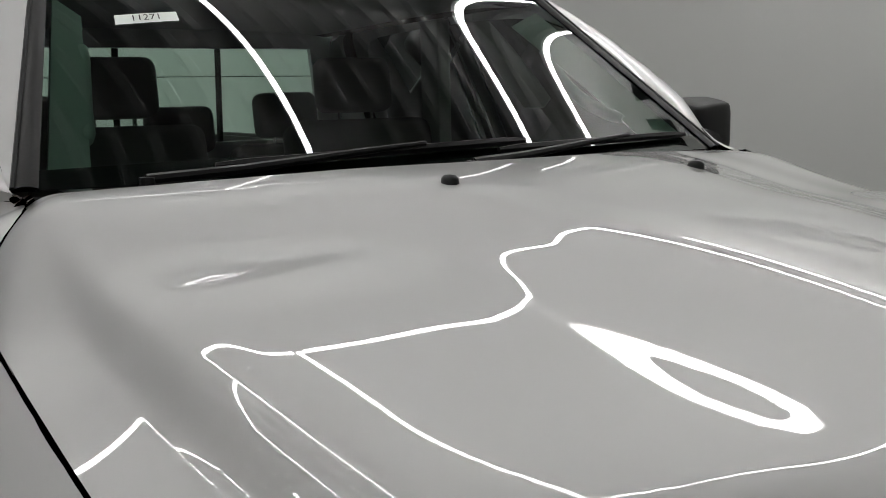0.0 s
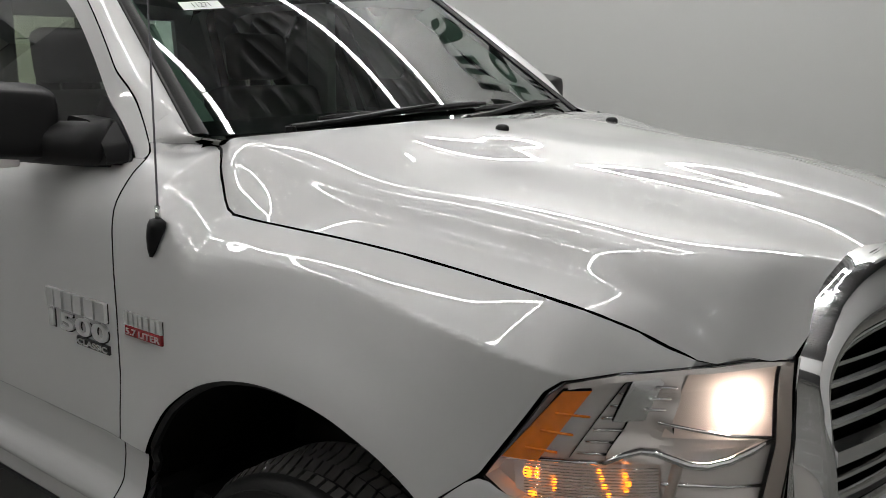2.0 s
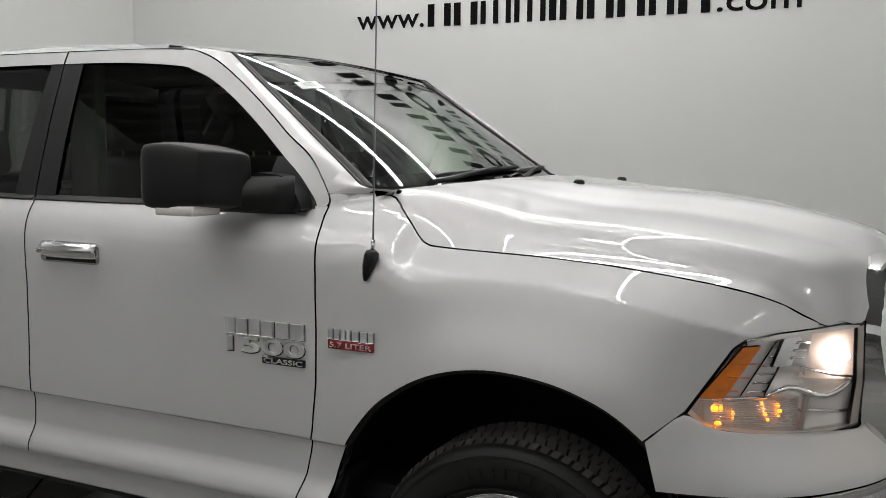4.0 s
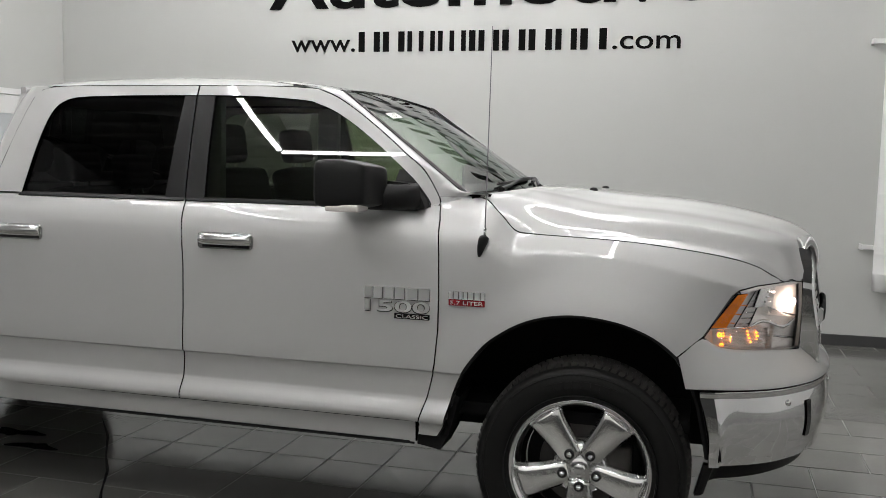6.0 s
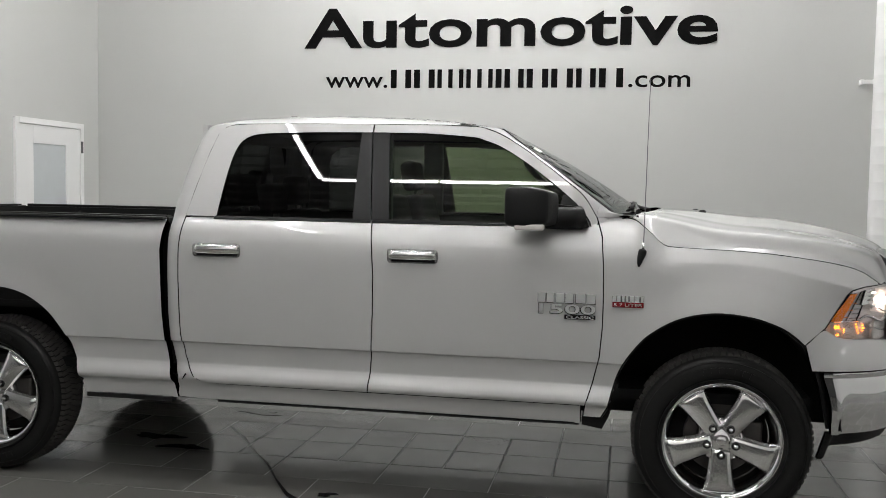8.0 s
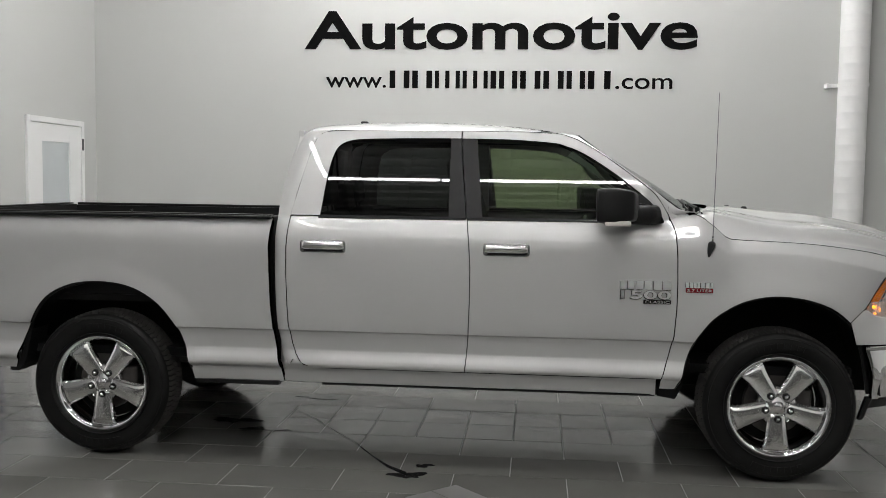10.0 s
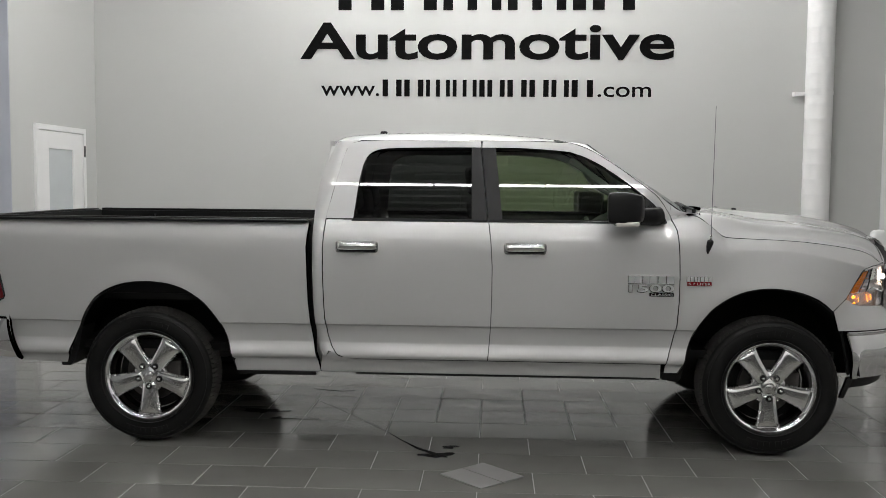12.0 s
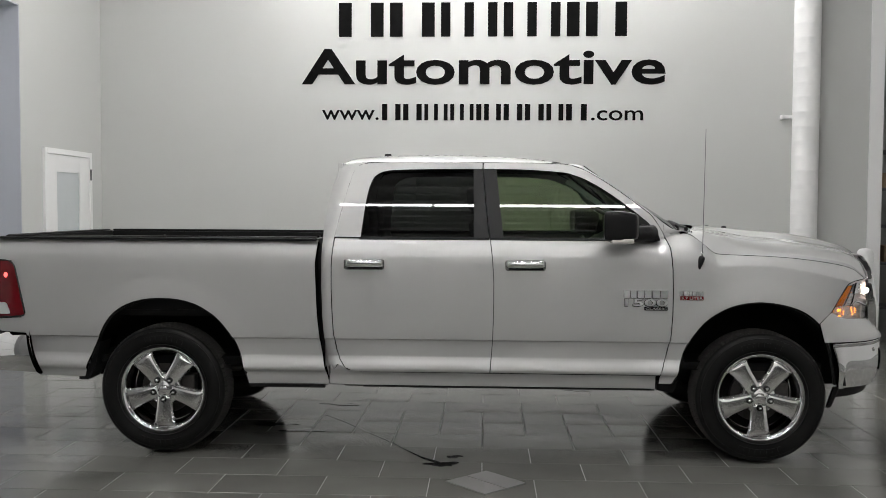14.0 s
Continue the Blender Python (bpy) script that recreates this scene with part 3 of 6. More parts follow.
FOLD_S = (-0.003, 0.010, 0.078, 0.186, 0.192, 0.166, 0.183, 0.194, 0.155, 0.086, 0.042, 0.023, 0.011, 0.021, 0.024, 0.032, 0.044, 0.071, 0.255, 0.359, 0.517, 0.893, 1.234, 0.821, 0.219, 0.170, 0.120, 0.084, 0.039, -0.028)
FOLD_T = (-0.001, 0.002, 0.004, -0.000, -0.001, -0.005, -0.006, 0.000, 0.007, 0.007, -0.004, -0.025, -0.049, -0.062, -0.064, -0.057, -0.046, -0.035, -0.021, 0.027, 0.074, 0.016, -0.066, -0.149, -0.213, -0.198, -0.173, -0.145, -0.105, -0.044)
Q_GRID = np.linspace(0, 1.16, 1161)
Q_SOFT = np.exp(-0.5 * (np.arange(-30, 31) / 6.0) ** 2)


def drop_table(slopes):
    soft = np.convolve(np.pad(np.interp(Q_GRID, FOLD_Q, slopes), 30, mode="edge"), Q_SOFT / Q_SOFT.sum(), "valid")
    return [0.0] + [float(v) for v in np.cumsum((soft[1:] + soft[:-1]) / 2 * 0.001)]


DROP_S, DROP_T = drop_table(FOLD_S), drop_table(FOLD_T)
CROWN = (0.0014, 0.0025, -0.0060, -0.0125, -0.0036, 0.0007, -0.0005, -0.0078, 0.0032)


def hood_base(x, y):
    wide = HOOD_Y(x) * (1 - 0.1173 * min(0.8, max(0.0, x)) ** 2)
    q = min(abs(y) / wide, 1.155)
    tilt = (min(0.8, max(-0.35, x)) - 0.3) / 0.45
    q = max(0.0, q + (0.0951 * tilt + -0.0055 * tilt * tilt) * (step(0, 0.3, q) - step(0.45, 0.75, q))) / 0.001
    i = int(q)
    f = q - i
    drop = DROP_S[i] + (DROP_S[i + 1] - DROP_S[i]) * f + tilt * (DROP_T[i] + (DROP_T[i + 1] - DROP_T[i]) * f)
    drop += (0.048 * (q * 0.001) ** 2.6 - drop) * step(0.76, 1.05, x)
    roll = 0.03 * (q * 0.001) ** 2 + 5.8 * max(0.0, q * 0.001 - 0.85) ** 2
    drop += (roll - drop) * (1 - step(-0.45, 0.10, x))
    return HOOD_C(x + 0.394 * y * y) - wide * drop


LIFT_STEP = [SEAM_Z(-0.46 + 0.01 * k) - hood_base(-0.46 + 0.01 * k, SEAM_Y(-0.46 + 0.01 * k)) for k in range(129)]
for turn in range(2):
    LIFT_STEP = [sum(LIFT_STEP[max(0, k - 2):k + 3]) / len(LIFT_STEP[max(0, k - 2):k + 3]) for k in range(129)]
LIFT = curve1(*[(-0.46 + 0.04 * k, LIFT_STEP[4 * k]) for k in range(33)])


def hood_z(x, y):
    return hood_base(x, y) + LIFT(x) * min(abs(y) / SEAM_Y(x), 1.05) ** 5


def hood_map(x, y):
    return Vector((x, y, hood_z(x, y)))


def hood_rear(y):
    return -0.443 + 0.17 * (1 - (y / 0.8) ** 2)


UP = Vector((0, 0, 1))
hood_side = [(x, SEAM_Y(x)) for x in (-0.443, -0.42, -0.40, -0.38, -0.36, -0.335, -0.31, -0.29, -0.267, -0.2, -0.1, 0.03, 0.1, 0.2, 0.317, 0.383, 0.47, 0.51, 0.55, 0.59, 0.63, 0.67, 0.704)]
hood_front = [(0.75, 0.665), (0.800, 0.575), (0.812, 0.51), (0.838, 0.39), (0.862, 0.267), (0.876, 0.13), (0.880, 0.0)]
right = [(x, -(y - 0.001)) for x, y in hood_side + hood_front]
left = [(x, y - 0.001) for x, y in (hood_side + hood_front[:-1])][::-1]
rear = [(hood_rear(y), y) for y in [0.8 - 0.1 * k for k in range(1, 16)]]
fine = [k * (0.74 + 0.004 * i) for k in (-1, 1) for i in range(64)] + [k * (0.15 + 0.010 * i) for k in (-1, 1) for i in range(40)]
hood = panel("hood", [(x, y / HOOD_Y(x)) for x, y in right + left + rear], lambda x, q: hood_map(x, q * HOOD_Y(x)), UP, PAINT, truck,
             "silver hood with a raised centre and folded edges", 0.025, 0.02, 0.035, fine)
for s in (-1, 1):
    skirt = [(0.690, 0.755), (0.704, 0.735), (0.728, 0.698), (0.75, 0.660), (0.776, 0.616), (0.798, 0.572)]
    strip("hood_corner", lambda u, v: Vector((along(skirt, u)[0] - 0.003, s * (along(skirt, u)[1] - 0.004), 1.142 + (hood_z(*along(skirt, u)) - 0.003 - 1.142) * v)), 12, 3, Vector((1, s, 0)), PAINT, hood, depth=0.004)
for yy in (-0.238, 0.282):
    xx = -0.065
    z = hood_z(xx, yy)
    bm = lathe_bm([(0.0, -0.004), (0.013, -0.004), (0.012, 0.007), (0.008, 0.012), (0.0, 0.013)], 16)
    bmesh.ops.transform(bm, matrix=Matrix.Translation((xx, yy, z)) @ Matrix.Diagonal((1.5, 1, 1, 1)) @ Matrix.Rotation(math.pi / 2, 4, "X"), verts=bm.verts[:])
    part("washer_nozzle", bm, BLACK, hood, "small black washer nozzle", smooth=True)

ARCH_F = [(-0.532, 0.548), (-0.499, 0.676), (-0.465, 0.76), (-0.422, 0.826), (-0.37, 0.888), (-0.312, 0.933), (-0.25, 0.970), (-0.182, 0.997), (-0.105, 1.014),
          (-0.027, 1.02), (0.05, 1.015), (0.129, 1.002), (0.195, 0.982), (0.25, 0.958), (0.30, 0.925), (0.344, 0.887)]
ARCH_R = [(-4.295, 0.498), (-4.25, 0.64), (-4.201, 0.747), (-4.155, 0.84), (-4.107, 0.905), (-4.04, 0.955), (-3.959, 0.989), (-3.88, 1.006), (-3.794, 1.012),
          (-3.71, 1.008), (-3.63, 0.995), (-3.555, 0.97), (-3.484, 0.930), (-3.425, 0.885), (-3.375, 0.829), (-3.335, 0.775), (-3.302, 0.715), (-3.266, 0.613), (-3.23, 0.469)]
ARCH_F = [flow(ARCH_F, k / 45) for k in range(46)]
ARCH_R = [flow(ARCH_R, k / 54) for k in range(55)]
SEAM_FRONT = [(-0.640, 0.50), (-0.632, 0.556), (-0.60, 0.66), (-0.571, 0.787), (-0.560, 0.93), (-0.559, 1.07), (-0.563, 1.22), (-0.573, 1.352), (-0.590, 1.405)]
SPLIT = [(-1.694, 0.556), (-1.686, 0.65), (-1.678, 0.765), (-1.673, 0.95), (-1.673, 1.13), (-1.682, 1.27), (-1.697, 1.397)]
SEAM_REAR = [(-2.50, 0.553), (-2.56, 0.558), (-2.611, 0.582), (-2.645, 0.63), (-2.666, 0.69), (-2.685, 0.80), (-2.692, 0.905), (-2.699, 1.08), (-2.699, 1.229), (-2.688, 1.397)]
G = 0.0028
HOOD_LINE = [(x, SEAM_Z(x)) for x in (-0.443, -0.42, -0.40, -0.38, -0.36, -0.335, -0.31, -0.29, -0.267, -0.2, -0.1, 0.03, 0.1, 0.2, 0.317, 0.383, 0.47, 0.55, 0.59, 0.63, 0.67, 0.704)]

LAMP_EDGE = [(0.70, 1.152), (0.62, 1.148), (0.555, 1.135), (0.53, 1.115), (0.433, 0.962)]


def badge_bars(name, rows, x0, x1, z0, z1, s, mat, parent, lift=0.004, share=0.42):
    """Plain raised bars in a row on the body side."""
    total = sum(w for w, _ in rows) + 0.16 * (len(rows) - 1)
    k = (x1 - x0) / total
    x = x0
    for w, count in rows:
        wide = w * k
        bw = wide * share if count > 1 else wide
        for i in range(count):
            bx = x + (wide - bw) * i
            xm, zm = bx + bw / 2, (z0 + z1) / 2
            y = s * half_width(xm, zm)
            part(name, box_bm(bx, bx + bw, y - 0.001 * s, y + s * (lift + 0.004), z0, z1, 0.0012, 1), mat, parent)
            # Dark bar behind, shifted down, paints the badge's shadow and edge.
            part("badge_edge", box_bm(bx - 0.0022, bx + bw + 0.0012, y - 0.001 * s, y + s * 0.0025, z0 - 0.0035, z1), GLOSS_BLACK, parent)
        x += wide + 0.16 * k



CREASES = (0.749, 0.753, 0.757, 0.761, 0.766, 0.771, 0.553, 0.557, 0.565, 0.575, 0.585, 0.592, 0.61, 0.63, 0.645, 0.655, 0.665)
CREST_CUTS = CREASES + tuple(1.130 + 0.006 * k for k in range(25))
REAR_EDGE = curve1((0.55, -2.61), (0.63, -2.645), (0.80, -2.685), (1.08, -2.699), (1.40, -2.688), (1.552, -2.656), (1.75, -2.612), (1.83, -2.588), (1.90, -2.55))


def GLASS_X(v):
    return -0.525 - 0.565 * v


def GLASS_Y(v):
    return 0.815 - 0.130 * v


for s in (-1, 1):
    out = Vector((0, s, 0))
    sm = side_map(s)
    # fender
    outline = [(x + G, z) for x, z in SEAM_FRONT] + [(-0.60, 1.440), (-0.52, 1.440)] + [(x, z - 0.0025) for x, z in HOOD_LINE] + LAMP_EDGE + ARCH_F[::-1] + [(-0.56, 0.50)]
    fender = panel("fender", outline, sm, out, PAINT, truck, "silver front fender with a flared wheel arch", 0.025, 0.02, 0.03, more=CREST_CUTS)
    if s < 0:
        badge_bars("badge_bar", ((1, 2), (0.8, 2), (1.2, 2), (0.35, 1)), -0.517, -0.376, 1.054, 1.082, s, BADGE_CHROME, fender)
        y = s * half_width(-0.45, 1.04)
        bm = box_bm(-0.517, -0.374, y - 0.008, y, 1.028, 1.052, 0.002, 1)
        plate = part("engine_badge", bm, RED_BADGE, fender, "red engine-size badge")
        fitted_text("badge_text", "5.7 LITER", -0.510, -0.380, 1.033, 1.047, y - 0.008, 0.002, BADGE_CHROME, fender)
    # front door
    outline = [(x - G, z) for x, z in SEAM_FRONT[1:]] + [(x + G, z) for x, z in SPLIT[::-1]]
    d1 = panel("front_door", outline, sm, out, PAINT, truck, "silver front door, closed", 0.04, 0.02, 0.018, more=CREASES)
    outline = [(x - G, z) for x, z in SPLIT] + [(x + G, z) for x, z in SEAM_REAR[::-1]]
    d2 = panel("rear_door", outline, sm, out, PAINT, truck, "silver rear door, closed", 0.04, 0.02, 0.018, more=CREASES)
    if s < 0:
        badge_bars("badge_bar", ((1, 2), (1.1, 2), (1.25, 2)), -0.862, -0.595, 1.040, 1.084, s, BADGE_CHROME, d1, 0.006, 0.46)
        y = s * half_width(-0.73, 1.01)
        fitted_text("badge_number", "1500", -0.858, -0.594, 0.988, 1.032, y + 0.001, 0.009, BADGE_CHROME, d1, 0.012)
        # A larger dark copy behind paints the number's shadow and edge.
        fitted_text("badge_edge", "1500", -0.861, -0.593, 0.984, 1.032, y + 0.001, 0.004, GLOSS_BLACK, d1, 0.030)
        y = s * half_width(-0.66, 0.973)
        part("badge_plate", box_bm(-0.738, -0.593, y - 0.006, y + 0.002, 0.962, 0.984, 0.002, 1), GLOSS_BLACK, d1, "small black badge plate")
        fitted_text("badge_text", "CLASSIC", -0.730, -0.600, 0.966, 0.980, y - 0.006, 0.002, BADGE_CHROME, d1, 0.006)
    # window surrounds and glass
    ROOF_LINE_F = [(-0.600, 1.405), (-0.605, 1.44), (-0.672, 1.543), (-0.763, 1.617), (-0.855, 1.688), (-0.965, 1.765), (-1.073, 1.830), (-1.15, 1.862), (-1.219, 1.877), (-1.48, 1.887), (-1.742, 1.889)]
    WIN_F = [(-0.628, 1.405), (-0.642, 1.432), (-0.702, 1.506), (-0.79, 1.580), (-0.882, 1.651), (-0.99, 1.725), (-1.09, 1.781), (-1.165, 1.809), (-1.235, 1.826), (-1.48, 1.843), (-1.742, 1.846)]
    strip("window_frame", lambda u, v, a=ROOF_LINE_F, b=WIN_F: sm(*flow([tuple(p + (q - p) * v for p, q in zip(c, d)) for c, d in zip(a, b)], u)),
          60, 4, out, PAINT, d1, depth=0.012)
    ROOF_LINE_R = [(-1.750, 1.889), (-2.0, 1.890), (-2.3, 1.888), (-2.48, 1.882), (-2.55, 1.868), (-2.585, 1.83), (-2.61, 1.75), (-2.635, 1.65), (-2.656, 1.552), (-2.675, 1.47), (-2.688, 1.405)]
    WIN_R = [(-1.750, 1.846), (-1.95, 1.846), (-2.15, 1.843), (-2.31, 1.838), (-2.395, 1.826), (-2.45, 1.792), (-2.477, 1.735), (-2.493, 1.66), (-2.505, 1.57), (-2.514, 1.48), (-2.522, 1.405)]
    strip("window_frame", lambda u, v, a=ROOF_LINE_R, b=WIN_R: sm(*flow([tuple(p + (q - p) * v for p, q in zip(c, d)) for c, d in zip(a, b)], u)),
          40, 4, out, PAINT, d2, depth=0.012)
    gm = side_map(s, -0.014)
    panel("window", [(x, z) for x, z in WIN_F] + [(-1.69, 1.405)], gm, out, FRONT_GLASS, d1, "tinted front side window", 0.08, 0.05, 0)
    panel("window", [(x, z) for x, z in WIN_R] + [(-1.76, 1.405)], gm, out, REAR_GLASS, d2, "dark privacy glass", 0.08, 0.05, 0)
    tm = side_map(s, -0.004)
    panel("pillar_trim", [(-1.70, 1.402), (-1.614, 1.402), (-1.66, 1.843), (-1.746, 1.845)], tm, out, BLACK, d1, "black pillar applique", 0.05, 0.05, 0.012)
    panel("pillar_trim", [(-1.706, 1.402), (-1.80, 1.402), (-1.808, 1.845), (-1.752, 1.845)], tm, out, BLACK, d2, "black pillar applique", 0.05, 0.05, 0.012)
    panel("sail_panel", [(-0.626, 1.398), (-0.640, 1.432), (-0.702, 1.508), (-0.745, 1.543), (-0.765, 1.545), (-0.80, 1.398)], side_map(s, 0.003), out, BLACK, d1, "black mirror sail panel", 0.04, 0.04, 0.008)
    for d, xa, xb in ((d1, -0.645, -1.694), (d2, -1.704, -2.53)):
        strip("belt_molding", lambda u, v, xa=xa, xb=xb: Vector((xa + (xb - xa) * u, s * (half_width(xa + (xb - xa) * u, 1.39) + 0.006 - 0.02 * v), 1.394 + 0.014 * v)),
              20, 2, out, BLACK, d, depth=0.01)
    # door handles
    for d, xa, xb in ((d1, -1.602, -1.35), (d2, -2.618, -2.362)):
        zc = 1.235
        y = s * half_width((xa + xb) / 2, zc)
        bm = prism_bm(rounded([(xa, zc - 0.034), (xb, zc - 0.034), (xb, zc + 0.034), (xa, zc + 0.034)], 0.02), y - s * 0.01, y + s * 0.006)
        part("handle_bezel", bm, CHROME_SATIN, d)
        # Thin black plate paints the dark hollow under the pull.
        part("handle_shade", box_bm(xa + 0.022, xb - 0.014, min(y, y + s * 0.0075), max(y, y + s * 0.0075), zc - 0.029, zc - 0.012, 0.002, 1), GLOSS_BLACK, d)
        bm = bmesh.new()
        rows = []
        for k in range(13):
            t = k / 12
            x = xa + 0.01 + (xb - xa - 0.02) * t
            o = 0.022 + 0.022 * math.sin(math.pi * min(1, max(0, t))) ** 0.6
            rows.append([bm.verts.new((x, y + s * (o - 0.012 * abs(c) ** 2), zc + 0.008 + 0.023 * c)) for c in (-1, -0.6, 0, 0.6, 1)])
        for p, q in zip(rows[:-1], rows[1:]):
            for i in range(4):
                bm.faces.new((p[i], q[i], q[i + 1], p[i + 1]))
        r = bmesh.ops.extrude_face_region(bm, geom=bm.faces[:])
        for v in r["geom"]:
            if isinstance(v, bmesh.types.BMVert):
                v.co.y -= s * 0.014
        part("door_handle", bm, CHROME_SATIN, d, "satin chrome pull handle", smooth=True)
        if d == d1:
            bm = lathe_bm([(0.0, 0.012), (0.011, 0.012), (0.012, 0.0)], 16)
            bmesh.ops.transform(bm, matrix=Matrix.Translation((xa + 0.03, y + s * 0.03, zc + 0.008)) @ Matrix.Rotation(math.pi if s > 0 else 0, 4, "Z") @ Matrix.Diagonal((1, -1, 1, 1)), verts=bm.verts[:])
            part("lock_cylinder", bm, CHROME_SATIN, d, smooth=True)
    # rocker
    rocker = panel("rocker_panel", [(-0.655, 0.549), (-2.51, 0.548), (-2.60, 0.565), (-2.66, 0.63), (-2.70, 0.60), (-2.72, 0.468), (-2.60, 0.463), (-0.655, 0.459)],
                   side_map(s, -0.016), out, PAINT, truck, "silver rocker panel", 0.06, 0.02, 0.03)
    # Black strips paint the dark door gap and the shade under the rocker.
    for za, zb, o in ((0.5485, 0.5545, -0.012), (0.450, 0.4625, -0.004)):
        strip("rocker_shade", lambda u, v, za=za, zb=zb, o=o: Vector((-0.66 - 1.84 * u, s * (half_width(-1.5, 0.5) + o - 0.012), za + (zb - za) * v)) if o > -0.01 else Vector((-0.66 - 1.84 * u, s * (half_width(-1.5, 0.552) + o), za + (zb - za) * v)), 20, 1, out, BLACK, rocker, depth=0.01)
    # cab corner behind the rear door
    outline = [(x - G, z) for x, z in SEAM_REAR[2:]] + [(-2.656 - G, 1.552), (-2.612, 1.75), (-2.588, 1.83), (-2.552, 1.870), (-2.50, 1.886), (-2.60, 1.886), (-2.662, 1.872), (-2.698, 1.83), (-2.727, 1.74), (-2.752, 1.60), (-2.765, 1.45),
                                                    (-2.765, 1.30), (-2.764, 1.1), (-2.758, 0.9), (-2.745, 0.75), (-2.722, 0.62), (-2.700, 0.53), (-2.66, 0.60)]
    def corner(x, z):
        turn = max(0.0, (REAR_EDGE(z) - 0.022 - x) / 0.07)
        return side_map(s, -0.036 * turn * turn)(x, z)
    panel("cab_corner", outline, corner, out, PAINT, truck, "silver rear cab corner", 0.008, 0.03, 0.05, more=CREASES)
    # pillar beside the windshield
    EDGE = [(-0.6015, 1.4415), (-0.669, 1.5462), (-0.760, 1.6205), (-0.8525, 1.6915), (-0.963, 1.7685), (-1.0715, 1.834), (-1.149, 1.8665), (-1.2185, 1.8815), (-1.30, 1.887)]

    def pillar(u, v):
        x, z = flow(EDGE, u)
        a = sm(x, z)
        k = min(1.0, u / 0.76)
        b = Vector((GLASS_X(k), s * GLASS_Y(k), 1.459 + 0.411 * k))
        if u > 0.76:
            k = (u - 0.76) / 0.24
            b = b.lerp(Vector((-1.30, s * 0.738, 1.882)), k) + Vector((0, s * 0.012 * math.sin(math.pi * k), 0))
        p = a.lerp(b, v)
        bow = math.sin(math.pi * v) * 0.007
        return p + Vector((0.4 * bow, s * bow, 0.7 * bow))
    strip("windshield_pillar", pillar, 60, 8, Vector((0.4, s, 0.5)), PAINT, truck, "silver windshield pillar", 0.01)

    foot = [(-0.590, 0.826, 1.503), (-0.548, 0.824, 1.474), (-0.500, 0.820, 1.456), (-0.452, 0.812, 1.448), (-0.405, 0.806, 1.446)]

    def cowl_corner(u, v):
        x = -0.605 + 0.168 * u
        a = sm(x, 1.4405 if x < -0.46 else 1.4385)
        b = flow(foot, u)
        p = a.lerp(Vector((b[0], s * b[1], b[2])), v)
        return p + Vector((0, s * 0.008, 0.010)) * math.sin(math.pi * v)
    strip("cowl_corner", cowl_corner, 24, 8, Vector((0.3, s * 0.6, 0.8)), PAINT, fender, "", 0.012)

    # bed side
    outline = [(-2.789, 1.382), (-2.803, 1.229), (-2.797, 1.06), (-2.790, 0.906), (-2.772, 0.74), (-2.750, 0.618), (-2.713, 0.465), (-3.229, 0.468)] + ARCH_R[::-1][1:]
    outline += [(-4.60, 0.50), (-4.672, 0.777), (-4.84, 0.79), (-4.85, 0.868), (-4.700, 0.876), (-4.762, 1.242), (-4.86, 1.25), (-4.855, 1.382)]
    side = panel("bed_side", outline, sm, out, PAINT, truck, "silver cargo bed side with a flared wheel arch", 0.03, 0.02, 0.04, more=CREASES)
    part("rail_cap", box_bm(-4.87, -2.795, s * 0.952 - 0.035, s * 0.952 + 0.012, 1.380, 1.396, 0.006), BLACK, truck, "black plastic bed rail cap", smooth=True)
    part("rail_ridge", box_bm(-4.85, -2.815, s * 0.880 - 0.022, s * 0.880 + 0.030, 1.384, 1.402, 0.005), BLACK, truck)
    part("bed_inner_wall", box_bm(-4.86, -2.80, s * 0.86 - 0.02, s * 0.86 + 0.02, 0.92, 1.384, 0.004), BLACK, truck, "black bed liner wall")
    # tail light
    OUT_T = [(-4.672, 0.888, 0.03), (-4.748, 1.238, 0.05), (-4.875, 1.250, 0.01), (-4.862, 0.874, 0.01)]

    def lens_map(x, z):
        k = min(1, max(0, (x + 4.86) / 0.17))
        return side_map(s, 0.004 + 0.014 * (1 - (2 * k - 1) ** 2) * math.sin(math.pi * min(1, max(0, (z - 0.874) / 0.376))) ** 0.5)(x, z)
    tail = panel("tail_light", rounded(OUT_T, 0.02, 4), lens_map, out, RED_LENS, truck, "lit red tail light in a thin black bezel", 0.02, 0.02, 0.05)
    rim_pts = [side_map(s, 0.005)(*p[:2]) for p in rounded(OUT_T, 0.02, 4)]
    part("lamp_bezel", tube_bm(rim_pts, 0.0055, 6, closed=True), GLOSS_BLACK, tail)
    panel("reverse_lens", rounded([(-4.765, 0.900), (-4.790, 0.975), (-4.85, 0.975), (-4.85, 0.900)], 0.015, 3), lambda x, z: lens_map(x, z) + Vector((0, s * 0.004, 0)), out, STICKER, tail, "milky white reversing lens", 0.02, 0.02, 0.006)
    b2 = bmesh.new()
    bmesh.ops.create_uvsphere(b2, u_segments=14, v_segments=10, radius=1)
    bmesh.ops.transform(b2, matrix=Matrix.Translation(lens_map(-4.792, 1.150)) @ Matrix.Diagonal((0.013, 0.005, 0.017, 1)), verts=b2.verts[:])
    part("tail_bulb", b2, RED_ON, tail, "glowing red bulb", smooth=True)

# cab roof
ROOF_C = curve1((-2.76, 1.83), (-2.735, 1.875), (-2.69, 1.915), (-2.6, 1.942), (-2.3, 1.960), (-2.0, 1.966), (-1.7, 1.958), (-1.45, 1.942), (-1.30, 1.925), (-1.22, 1.912), (-1.165, 1.902), (-1.0, 1.86))
